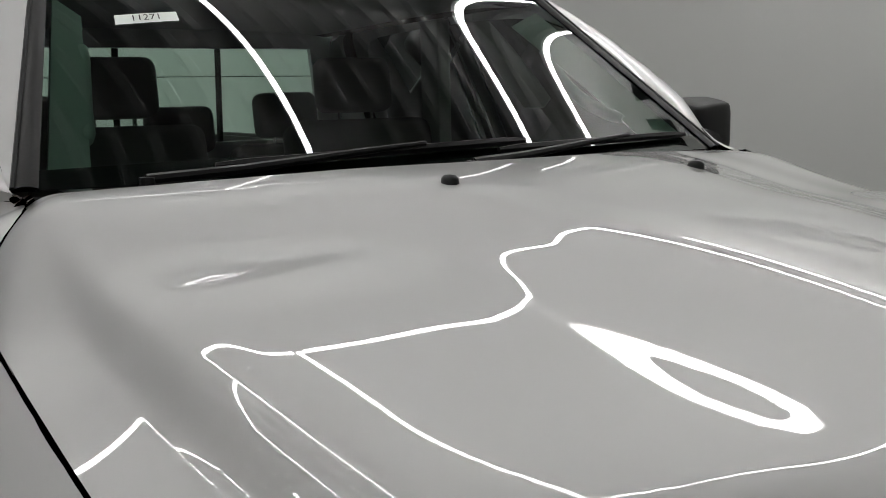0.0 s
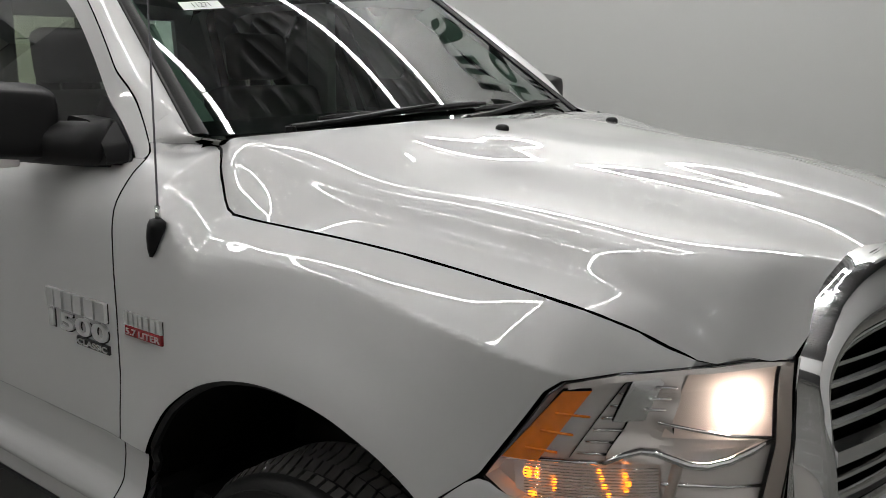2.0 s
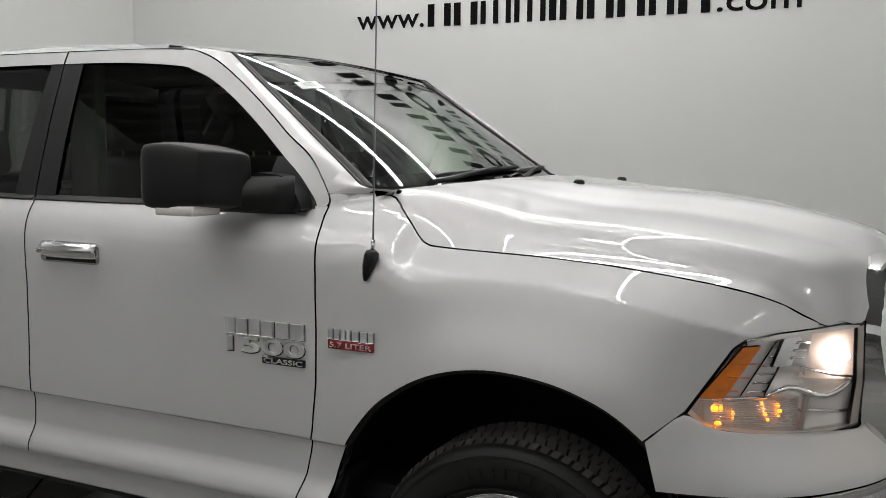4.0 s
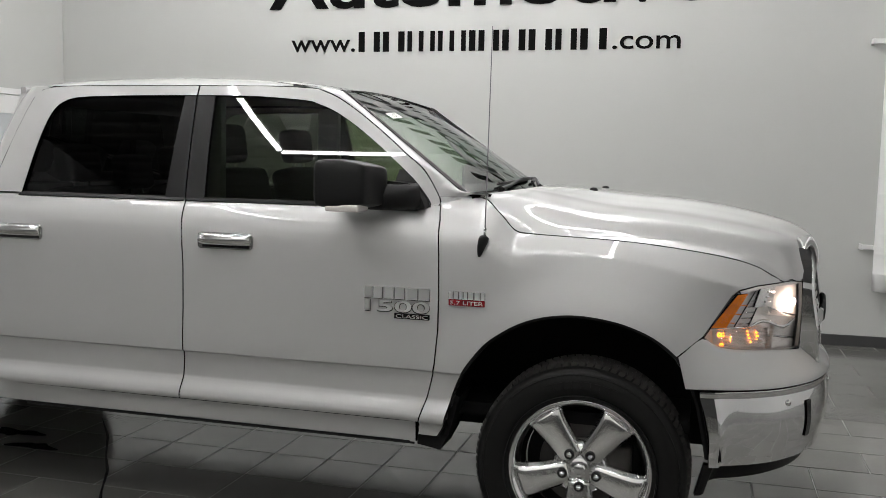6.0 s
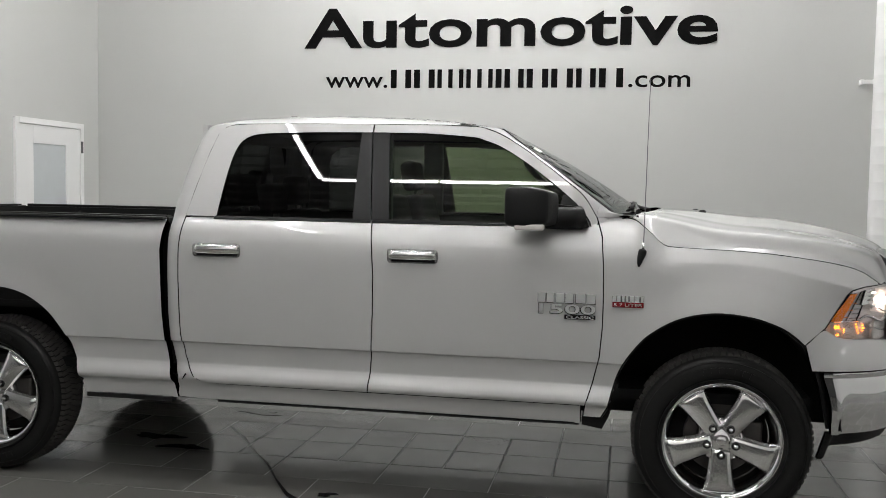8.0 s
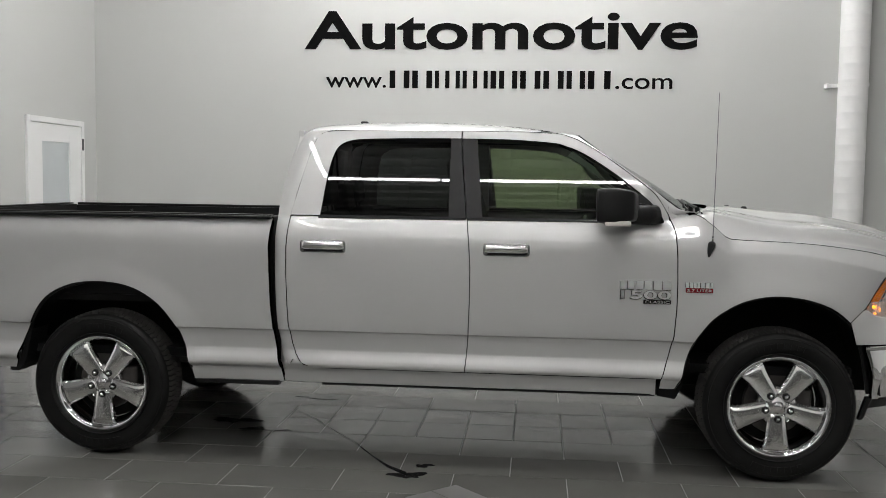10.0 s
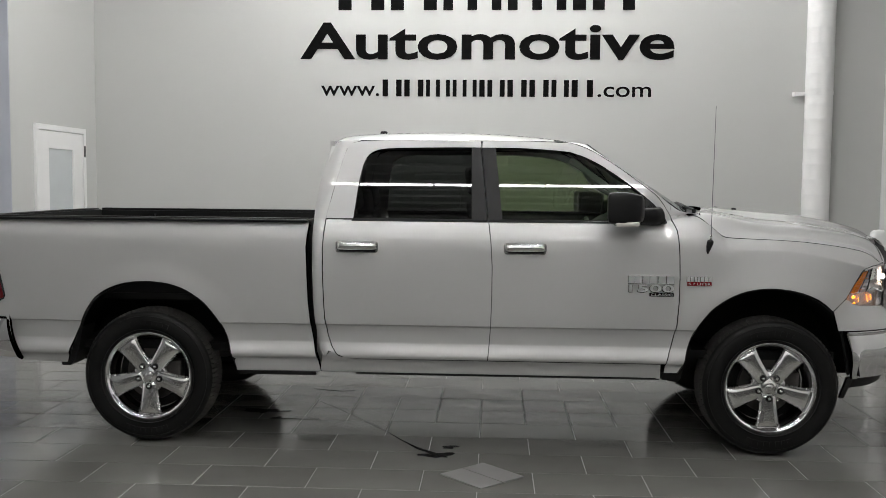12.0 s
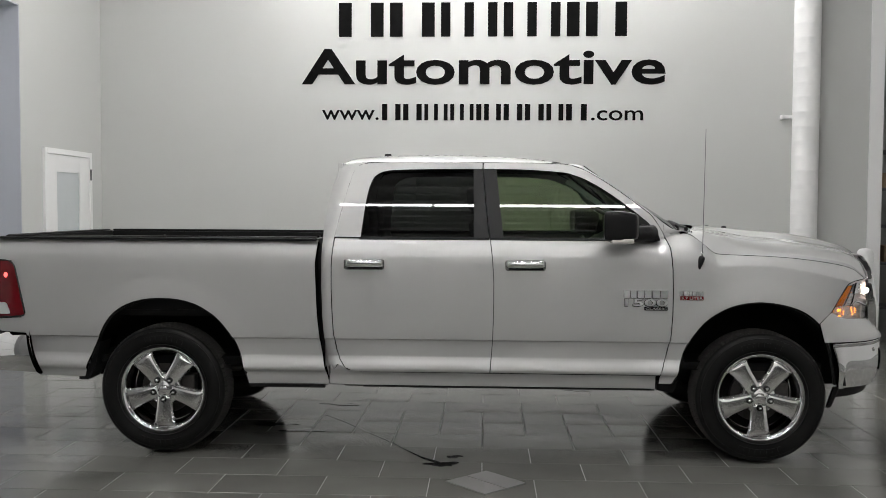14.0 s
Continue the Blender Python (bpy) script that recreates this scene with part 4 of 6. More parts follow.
ROOF_E = curve1((-2.76, 1.80), (-2.70, 1.865), (-2.62, 1.884), (-2.4, 1.889), (-2.0, 1.891), (-1.4, 1.888), (-1.30, 1.885), (-1.25, 1.882), (-1.0, 1.86))


def roof_map(u, v):
    w = (2 * u - 1)
    y = 0.743 * w * (1 - 0.09 * max(0, 1 - v * 9) ** 2)
    k = min(1.0, abs(y) / 0.735)
    front = -1.153 + 0.06 * (min(abs(y), 0.685) / 0.685) ** 2 - 0.16 * step(0.66, 0.743, abs(y))
    x = -2.712 + 0.05 * w * w + (front + 2.712 - 0.05 * w * w) * v
    e, c = ROOF_E(x), ROOF_C(x)
    return Vector((x, y, c - (c - e) * abs(w) ** 3.2))


roof = strip("roof", roof_map, 50, 60, UP, PAINT, truck, "silver cab roof", 0.02)
part("roof_antenna", box_bm(-2.47, -2.42, -0.02, 0.02, 1.953, 1.985, 0.012, 3), BLACK, roof, "small black antenna fin", smooth=True)


# windshield and cowl
def ws(u, v, off=0.0):
    w = 2 * u - 1
    mid = Vector((-0.385 - 0.765 * v, 0, 1.462 + 0.436 * v + 0.11 * v * (1 - v)))
    edge = Vector((GLASS_X(v), 0, 1.455 + 0.411 * v))
    p = mid.lerp(edge, w * w)
    return Vector((p.x + off * 0.5, w * GLASS_Y(v), p.z + off * 0.86))


shield = strip("windshield", ws, 40, 24, Vector((0.6, 0, 0.8)), WINDSHIELD_GLASS, truck, "green-tinted windshield", 0)
bm = bmesh.new()
edge = [ws(0, v / 16, 0.004) for v in range(17)] + [ws(u / 30, 1, 0.004) for u in range(1, 31)] + [ws(1, 1 - v / 16, 0.004) for v in range(1, 17)]
tube_bm(edge, [0.005] * 17 + [0.0022] * 29 + [0.005] * 17, 6, bm)
part("windshield_seal", bm, BLACK, shield)
for s in (-1, 1):
    strip("windshield_molding", lambda u, v: ws(0.5 + s * (0.5 - 0.024 * v), u, 0.003 + 0.005 * math.sin(math.pi * v)), 40, 4, Vector((0.6, s * 0.3, 0.8)), RUBBER, shield, "black molding beside the glass", 0.006)
# dark band along the glass's lower edge and top
for a, b in ((0.0, 0.075),):
    strip("frit_band", lambda u, v, a=a, b=b: ws(u, a + (b - a) * v, -0.003), 30, 2, Vector((0.6, 0, 0.8)), GLOSS_BLACK, shield)
# sticker with hand-written stock number
st = strip("price_sticker", lambda u, v: ws(0.120 + 0.093 * u, 0.688 + 0.057 * v, 0.002), 6, 2, Vector((0.6, 0, 0.8)), STICKER, shield, "small white windshield sticker")
me = text_mesh("11271", 1.0, 0.01)
co = np.array([v.co[:] for v in me.vertices])
lo, hi = co.min(0), co.max(0)
for v in me.vertices:
    a, b = (v.co.x - lo[0]) / (hi[0] - lo[0]), (v.co.y - lo[1]) / (hi[1] - lo[1])
    v.co = ws(0.120 + 0.093 * (0.28 + 0.42 * a), 0.688 + 0.057 * (0.2 + 0.6 * b), 0.004)
link("sticker_text", me, INK, shield)


def cowl_map(u, v):
    y = (2 * u - 1) * 0.80
    a = Vector((hood_rear(y) - 0.006, y, hood_z(hood_rear(y), y) - 0.022))
    w = max(-1, min(1, y / 0.87))
    b = Vector((-0.39 - 0.12 * w * w, y, 1.446))
    return a.lerp(b, v) - UP * 0.02 * math.sin(math.pi * v)


cowl = strip("cowl", cowl_map, 40, 6, UP, BLACK, truck, "black plastic cowl below the windshield", 0.03)
for pv, tip in ((-0.62, 0.05), (-0.02, 0.62)):
    wiper = thing("wiper", "", "")
    wiper.parent = truck
    wiper.matrix_parent_inverse = Matrix.Translation(-truck.location)
    wiper["label"] = "black windshield wiper"
    base = Vector((-0.345 - 0.10 * (pv / 0.8) ** 2, pv, 1.452))
    end = ws(0.5 + tip / 1.72, 0.055, 0.020)
    mid = base.lerp(end, 0.25) + UP * 0.012
    part("wiper_arm", tube_bm([base, base + UP * 0.018, mid, base.lerp(end, 0.6) + UP * 0.012, base.lerp(end, 0.8) + UP * 0.01], [0.010, 0.010, 0.009, 0.007, 0.005], 8), BLACK, wiper)
    part("wiper_pivot", tube_bm([base - UP * 0.02, base + UP * 0.022], 0.014, 12), BLACK, wiper)
    bl = [ws(0.5 + (pv + 0.10 + (tip + 0.12 - pv - 0.10) * k / 12) / 1.72, 0.030 + 0.030 * k / 12, 0.012) for k in range(13)]
    part("wiper_blade", tube_bm(bl, [0.005] + [0.009] * 11 + [0.005], 6), BLACK, wiper)

# antenna
ant = thing("antenna", "", "")
ant.parent = truck
ant.matrix_parent_inverse = Matrix.Translation(-truck.location)
ant["label"] = "thin whip antenna on a black base"
ay = -half_width(-0.385, 1.26)
bm = tube_bm([(-0.402, ay - 0.012, 1.220), (-0.400, ay - 0.010, 1.235), (-0.395, ay - 0.008, 1.260), (-0.388, ay - 0.004, 1.285), (-0.385, ay - 0.002, 1.297), (-0.384, ay - 0.002, 1.303)], [0.004, 0.010, 0.016, 0.020, 0.018, 0.008], 14)
part("antenna_base", bm, BLACK, ant, smooth=True)
part("antenna_ferrule", tube_bm([(-0.384, ay - 0.002, 1.30), (-0.383, ay - 0.002, 1.33)], 0.006, 10), CHROME_SATIN, ant, smooth=True)
part("antenna_mast", tube_bm([(-0.383, ay - 0.002, 1.32), (-0.374, ay, 2.087)], [0.0026, 0.0016], 6), STEEL, ant)

# mirrors
for s in (-1, 1):
    mir = thing("side_mirror", "", "")
    mir.parent = truck
    mir.matrix_parent_inverse = Matrix.Translation(-truck.location)
    mir["label"] = "black side mirror with a turn-signal lens"
    bm = bmesh.new()
    bmesh.ops.create_uvsphere(bm, u_segments=40, v_segments=24, radius=1)
    for v in bm.verts:
        q = [math.copysign(abs(c) ** 0.42, c) for c in v.co]
        q = [c / max(1e-6, max(abs(e) for e in q)) * max(abs(e) for e in v.co) ** 0.25 for c in q]
        nose = max(0, q[0])
        v.co = (-0.895 + q[0] * 0.105 - 0.02 * q[1] * s, s * (1.085 + q[1] * s * (0.112 - 0.02 * nose)), 1.484 + q[2] * (0.094 - 0.016 * nose) + 0.006 * q[1] * s)
    part("mirror_housing", bm, BLACK, mir, smooth=True)
    bm = tube_bm([(-0.88, s * 1.03, 1.437), (-0.80, s * 0.995, 1.436), (-0.73, s * 0.962, 1.436), (-0.68, s * 0.930, 1.438)], [0.050, 0.052, 0.054, 0.056], 14)
    part("mirror_arm", bm, BLACK, mir, smooth=True)
    part("mirror_foot", prism_bm(rounded([(-0.632, 1.392), (-0.650, 1.435), (-0.70, 1.492), (-0.80, 1.500), (-0.82, 1.392)], 0.015), s * 0.966, s * 0.90), BLACK, mir)
    part("mirror_glass", box_bm(-0.995, -0.984, s * 1.085 - 0.09, s * 1.085 + 0.09, 1.41, 1.555, 0.004), CHROME, mir, "mirror glass")
    part("turn_signal", box_bm(-0.965, -0.83, s * 1.130 - 0.058, s * 1.130 + 0.058, 1.383, 1.410, 0.009, 3), REFLECTOR, mir, "clear turn-signal lens", smooth=True)

# cab inside
part("cab_floor", box_bm(-2.72, -0.55, -0.88, 0.88, 0.50, 0.60), DARK, truck)
part("firewall", box_bm(-0.62, -0.54, -0.86, 0.86, 0.5, 1.36), DARK, truck)
for s in (-1, 1):
    part("door_lining", box_bm(-2.62, -0.66, s * 0.90 - 0.02, s * 0.90 + 0.02, 0.56, 1.388, 0.006), DASH, truck)
    part("inner_pillar", box_bm(-1.79, -1.66, min(s * 0.66, s * 0.71), max(s * 0.66, s * 0.71), 1.39, 1.86, 0.01), HEADLINER, truck)
strip("headliner", lambda u, v: roof_map(0.06 + 0.88 * u, 0.02 + 0.95 * v) - UP * 0.035, 24, 24, Vector((0, 0, -1)), HEADLINER, truck, "pale cloth headliner")
bm = bmesh.new()
rows = []
for k in range(25):
    y = -0.84 + 1.68 * k / 24
    hump = 0.035 * math.exp(-((y - 0.38) / 0.2) ** 2)
    w = min(1, abs(y) / 0.84)
    rows.append([bm.verts.new(p) for p in ((-0.50 + 0.12 * (1 - w * w), y, 1.415), (-0.68, y, 1.40 + hump), (-0.83, y, 1.385 + hump), (-0.93, y, 1.32 + hump), (-0.97, y, 1.20), (-0.92, y, 0.95), (-0.80, y, 0.80), (-0.56, y, 0.80))])
for p, q in zip(rows[:-1], rows[1:]):
    for i in range(7):
        bm.faces.new((p[i], q[i], q[i + 1], p[i + 1]))
bm.faces.new(rows[0])
bm.faces.new(rows[-1][::-1])
part("dashboard", bm, DASH, truck, "black vinyl dashboard", smooth=True)
for s in (-1, 1):
    strip("inner_trim", lambda u, v: ws(0.5 + s * (0.468 - 0.045 * v), 0.06 + 0.88 * u, -0.02 - 0.05 * v), 20, 3, Vector((-0.4, -s, 0)), HEADLINER, truck, "grey pillar trim", 0.006)
    grip = [ws(0.5 + s * 0.425, v, -0.07 - 0.035 * math.sin(math.pi * (v - 0.30) / 0.45)) for v in [0.30 + 0.045 * k for k in range(11)]]
    part("grab_handle", tube_bm(grip, [0.012] + [0.017] * 9 + [0.012], 10), HEADLINER, truck, "grey grab handle", smooth=True)
# steering wheel on the far side
wheel_c = Vector((-1.06, 0.40, 1.20))
ring = []
for k in range(32):
    a = k * math.tau / 32
    ring.append(wheel_c + Vector((-0.42 * 0.19 * math.sin(a) * -1, 0.19 * math.cos(a), 0.9 * 0.19 * math.sin(a))))
steer = part("steering_wheel", tube_bm(ring, 0.016, 8, closed=True), DASH, truck, "black steering wheel", smooth=True)
part("steering_hub", box_bm(-1.09, -1.02, 0.32, 0.48, 1.15, 1.25, 0.03, 3), DASH, steer, smooth=True)
for a, b in (((-1.06, 0.33, 1.2), (-1.06, 0.22, 1.21)), ((-1.06, 0.47, 1.2), (-1.06, 0.58, 1.21)), ((-1.06, 0.40, 1.17), (-1.03, 0.40, 1.03))):
    part("spoke", tube_bm([a, b], 0.016, 8), DASH, steer, smooth=True)


def seat(x, y, width, back_h, head=True):
    ob = thing("seat", "", "")
    ob.parent = truck
    ob.matrix_parent_inverse = Matrix.Translation(-truck.location)
    ob["label"] = "dark cloth seat with a headrest"
    part("cushion", box_bm(x - 0.05, x + 0.48, y - width / 2, y + width / 2, 0.78, 0.96, 0.06, 4), FABRIC, ob, smooth=True)
    bm = box_bm(-0.075, 0.075, -width / 2, width / 2, 0, back_h, 0.055, 4)
    bmesh.ops.transform(bm, matrix=pose(x, y, 0.88, 0, -14, 0), verts=bm.verts[:])
    part("backrest", bm, FABRIC, ob, smooth=True)
    if head:
        t = Vector((x, y, 0.88)) + Vector((-math.sin(radians(14)), 0, math.cos(radians(14)))) * back_h
        for dy in (-0.06, 0.06):
            part("headrest_post", tube_bm([t + Vector((0, dy, -0.04)), t + Vector((-0.01, dy, 0.08))], 0.007, 6), CHROME_SATIN, ob)
        bm = box_bm(-0.05, 0.05, -0.135, 0.135, 0.03, 0.215, 0.045, 4)
        bmesh.ops.transform(bm, matrix=pose(t.x - 0.005, t.y, t.z, 0, -8, 0), verts=bm.verts[:])
        part("headrest", bm, FABRIC, ob, smooth=True)


seat(-1.62, -0.40, 0.52, 0.66)
seat(-1.62, 0.40, 0.52, 0.66)
seat(-1.60, 0.0, 0.26, 0.50, False)
seat(-2.44, -0.45, 0.50, 0.55)
seat(-2.44, 0.45, 0.50, 0.55)
seat(-2.44, 0.0, 0.36, 0.50)

# rear wall of the cab, with a sliding window
bm = box_bm(-2.755, -2.73, -0.90, 0.90, 0.50, 1.43, 0.004)
for s in (-1, 1):
    b2 = bmesh.new()
    q = [(-2.752, s * 0.90, 1.43), (-2.752, s * 0.66, 1.43), (-2.70, s * 0.60, 1.83), (-2.69, s * 0.73, 1.85)]
    lo = [b2.verts.new(p) for p in q]
    hi = [b2.verts.new((p[0] + 0.03, p[1], p[2])) for p in q]
    b2.faces.new(lo)
    b2.faces.new(hi[::-1])
    for i in range(4):
        b2.faces.new((lo[i], lo[(i + 1) % 4], hi[(i + 1) % 4], hi[i]))
    merge(bm, b2)
box_bm(-2.70, -2.67, -0.72, 0.72, 1.81, 1.885, 0.004, bm=bm)
backwall = part("cab_back", bm, PAINT, truck, "silver cab rear wall")
b2 = bmesh.new()
q = [(-2.748, -0.67, 1.425), (-2.748, 0.67, 1.425), (-2.695, 0.61, 1.83), (-2.695, -0.61, 1.83)]
b2.faces.new([b2.verts.new(p) for p in q])
part("rear_window", b2, BACK_GLASS, backwall, "tinted rear window")
for yy in (-0.21, 0.21):
    part("slider_frame", tube_bm([(-2.742, yy, 1.43), (-2.692, yy * 0.97, 1.83)], 0.013, 6), GLOSS_BLACK, backwall)

# cargo bed
part("bed_floor", box_bm(-4.86, -2.80, -0.86, 0.86, 0.88, 0.92), BLACK, truck, "black lined bed floor")
part("bed_front_wall", box_bm(-2.83, -2.80, -0.90, 0.90, 0.50, 1.392, 0.006), BLACK, truck, "black lined bed front wall")
gate = part("tailgate", box_bm(-4.90, -4.855, -0.78, 0.78, 0.80, 1.39, 0.012, 3), PAINT, truck, "silver tailgate, closed", smooth=False)
part("tailgate_cap", box_bm(-4.905, -4.84, -0.78, 0.78, 1.391, 1.402, 0.004), BLACK, gate)
part("tailgate_liner", box_bm(-4.853, -4.842, -0.835, 0.835, 0.922, 1.389, 0.003), BLACK, gate, "black lined inner face")
for sx in (-3.1, -4.4):
    part("bed_tie_down", tube_bm([(sx, 0.84, 1.30), (sx, 0.80, 1.30), (sx, 0.80, 1.35), (sx, 0.84, 1.35)], 0.008, 8), BLACK, truck)


# rear bumper
def rb(u, v):
    w = 2 * u - 1
    a = abs(w)
    if a > 0.72:
        t = (a - 0.72) / 0.28
        x, y = -4.93 + 0.36 * t - 0.08 * v * t, 0.93 + 0.075 * math.sin(t * math.pi / 2)
    else:
        x, y = -5.02 + 0.09 * (a / 0.72) ** 4, 0.93 * a / 0.72
    return Vector((x, math.copysign(y + 0.042 * max(0.0, math.sin(math.pi * (0.08 + 0.92 * v))) ** 0.8 - 0.02, w), 0.522 + 0.252 * v))


strip("rear_bumper", rb, 60, 18, Vector((-1, 0, 0)), CHROME, truck, "chrome rear step bumper", 0.03)
part("bumper_step", box_bm(-5.02, -4.70, -0.95, 0.95, 0.772, 0.786, 0.004), BLACK, truck)


# ---- front end ----
NOSE = [(0.35, 0.992), (0.45, 0.978), (0.55, 0.950), (0.64, 0.905), (0.72, 0.845), (0.79, 0.765), (0.850, 0.675), (0.897, 0.565), (0.932, 0.435), (0.955, 0.285), (0.967, 0.14), (0.970, 0.0)]
LAMP_FOOT = [(0.35, 0.978), (0.437, 0.946), (0.50, 0.917), (0.56, 0.882), (0.62, 0.838), (0.68, 0.782), (0.73, 0.718), (0.77, 0.648), (0.80, 0.56), (0.83, 0.40), (0.85, 0.2), (0.855, 0.0)]
NX = curve1(*[(i / 11, p[0]) for i, p in enumerate(NOSE)])
NY = curve1(*[(i / 11, p[1]) for i, p in enumerate(NOSE)])
FX = curve1(*[(i / 11, p[0]) for i, p in enumerate(LAMP_FOOT)])
FY = curve1(*[(i / 11, p[1]) for i, p in enumerate(LAMP_FOOT)])
TOPZ = curve1((0, 0.885), (0.09, 0.952), (0.13, 0.935), (0.2, 0.915), (0.5, 0.895), (0.72, 0.875), (1.0, 0.86))


def both(f):
    """A right half, run on over the middle to the other side."""
    def g(u, v):
        w = 1 - abs(2 * u - 1)
        p = f(w, v)
        return Vector((p.x, -p.y if u < 0.5 else p.y, p.z))
    return g


def cover(w, v):
    k = step(0.0, 1.0, v) * 0.55 + 0.45 * max(v, 0) ** 0.6
    x0, z0 = FX(w), TOPZ(w)
    y0 = FY(w) if w > 0.74 else half_width(x0, z0) - 0.001
    x1, y1, z1 = NX(w), NY(w), 0.770
    start = 0.03 * (1 - step(0, 0.1, w)) * v
    return Vector((x0 + (x1 - x0) * k + start, y0 + (y1 - y0) * k, z0 + (z1 - z0) * v))


front = Vector((1, 0, 0.1))
bumper_cover = strip("bumper_cover", both(cover), 96, 14, front, PAINT, truck, "silver painted upper bumper cover", 0.02)


def chrome(w, v):
    z = 0.762 - 0.282 * v
    o = 0.012 * math.sin(math.pi * min(1, v * 1.15)) - 0.05 * max(0, v - 0.6) ** 1.5
    lip = 0.014 * (1 - step(0.0, 0.09, v))
    start = (0.085 + 0.065 * v) * (1 - step(0.0, 0.2, w))
    x, y = NX(w), NY(w)
    return Vector((x + start + o - 0.012 + lip * 0.6, y + o * 0.5 - 0.008 + lip * 0.3, z))


bumper = strip("front_bumper", both(chrome), 110, 20, front, CHROME, truck, "chrome front bumper", 0.025)


def dam(w, v):
    z = 0.480 - 0.13 * v * (0.55 + 0.45 * (1 - step(0.0, 0.22, w))) - 0.002
    x, y = NX(w), NY(w)
    return Vector((x + 0.148 * (1 - step(0.0, 0.2, w)) - 0.04 - 0.03 * v, y - 0.045 - 0.03 * v, z))


strip("air_dam", both(dam), 80, 4, front, BLACK, truck, "black plastic air dam", 0.02)
# black fog-lamp slots and sensors in the bumper
for s in (-1, 1):
    strip("bumper_slot", lambda u, v: both(chrome)((0.262 if s < 0 else 0.738) + (u - 0.5) * 0.014 + (0.5 - v) * 0.004 * s, 0.22 + 0.5 * v) + Vector((0.004, s * 0.004, 0)), 4, 6, front, GLOSS_BLACK, truck, "dark bumper slot", 0.004)
    for w in (0.205, 0.40):
        p = both(chrome)(w if s < 0 else 1 - w, 0.20)
        q = both(chrome)((w if s < 0 else 1 - w) + 0.004, 0.20) - both(chrome)((w if s < 0 else 1 - w) - 0.004, 0.20)
        nrm = q.cross(UP).normalized()
        if nrm.x < 0:
            nrm = -nrm
        b2 = lathe_bm([(0.0, 0.006), (0.011, 0.005), (0.0125, 0.0), (0.0125, -0.004)], 20)
        turn = nrm.to_track_quat("Y", "Z").to_matrix().to_4x4()
        bmesh.ops.transform(b2, matrix=Matrix.Translation(p) @ turn, verts=b2.verts[:])
        part("parking_sensor", b2, CHROME_SATIN, truck, smooth=True)

# grille
GRX = curve1((0.60, 0.935), (0.75, 0.940), (0.95, 0.935), (1.10, 0.915), (1.18, 0.906), (1.25, 0.886), (1.30, 0.868))


def grille_pt(y, z, off=0.0):
    return Vector((GRX(z) - 0.27 * y * y + off, y, z))


OUTER = [(0.0, 1.302), (0.20, 1.296), (0.36, 1.276), (0.48, 1.232), (0.558, 1.150), (0.565, 1.05), (0.555, 0.93), (0.52, 0.78), (0.44, 0.66), (0.25, 0.63), (0.0, 0.625)]
INNER = [(0.0, 1.168), (0.20, 1.165), (0.38, 1.152), (0.47, 1.127), (0.515, 1.08), (0.525, 1.0), (0.512, 0.91), (0.475, 0.79), (0.40, 0.70), (0.22, 0.685), (0.0, 0.685)]
grille = thing("grille", "", "")
grille.parent = truck
grille.matrix_parent_inverse = Matrix.Translation(-truck.location)
grille["label"] = "chrome crosshair grille with dark gaps"


def surround(u, v):
    w = 1 - abs(2 * u - 1)
    s = -1 if u < 0.5 else 1
    a, b = flow(OUTER, w), flow(INNER, w)
    y, z = a[0] + (b[0] - a[0]) * v, a[1] + (b[1] - a[1]) * v
    return grille_pt(s * y, z, -0.052 * (1 - step(0.0, 0.055 + 0.105 * step(0.25, 0.42, w), v)) + 0.022 * max(0, math.sin(math.pi * min(1, v * 1.05))) ** 0.7 - 0.012 * v)


strip("grille_surround", surround, 120, 36, Vector((1, 0, 0.2)), CHROME, grille, "chrome grille surround", 0.03)
bm = bmesh.new()
bm.faces.new([bm.verts.new(grille_pt(y, z, -0.075)) for y, z in [(-a, b) for a, b in OUTER[:-1]] + [(a, b) for a, b in OUTER[::-1][:-1]]])
part("grille_backing", bm, DARK, grille)


def edge_y(z):
    pts = INNER
    for (ya, za), (yb, zb) in zip(pts[:-1], pts[1:]):
        if zb <= z <= za and za != zb:
            return ya + (yb - ya) * (za - z) / (za - zb)
    return 0.3


def bar(name, y0, y1, z, high, deep, off, tilt=0.0, n=14, mat=CHROME):
    bm = bmesh.new()
    rows = []
    for k in range(n + 1):
        y = y0 + (y1 - y0) * k / n
        rows.append([bm.verts.new(grille_pt(y, z, 0) + Vector((off + dx * deep, 0, dz * high + dx * tilt))) for dx, dz in ((-1, 0.5), (-0.25, 0.5), (0, 0.25), (0, -0.25), (-0.25, -0.5), (-1, -0.5))])
    for p, q in zip(rows[:-1], rows[1:]):
        for i in range(6):
            bm.faces.new((p[i], q[i], q[(i + 1) % 6], p[(i + 1) % 6]))
    bm.faces.new(rows[0])
    bm.faces.new(rows[-1][::-1])
    part(name, bm, mat, grille, smooth=False)


bar("grille_crossbar", -0.52, 0.52, 0.965, 0.055, 0.06, 0.006)
for s in (-1, 1):
    for z in (1.118, 1.083, 1.048, 1.013, 0.915, 0.880, 0.845, 0.810, 0.775, 0.740):
        e = edge_y(z)
        bar("grille_slat", s * 0.035, s * (e + 0.004), z, 0.015, 0.05, -0.012, n=10)
bm = bmesh.new()
rows = []
for z in [1.163 - 0.0463 * k for k in range(11)]:
    rows.append([bm.verts.new(grille_pt(0, z) + Vector((x, y, 0))) for x, y in ((-0.05, -0.035), (0.0, -0.035), (0.008, -0.02), (0.008, 0.02), (0.0, 0.035), (-0.05, 0.035))])
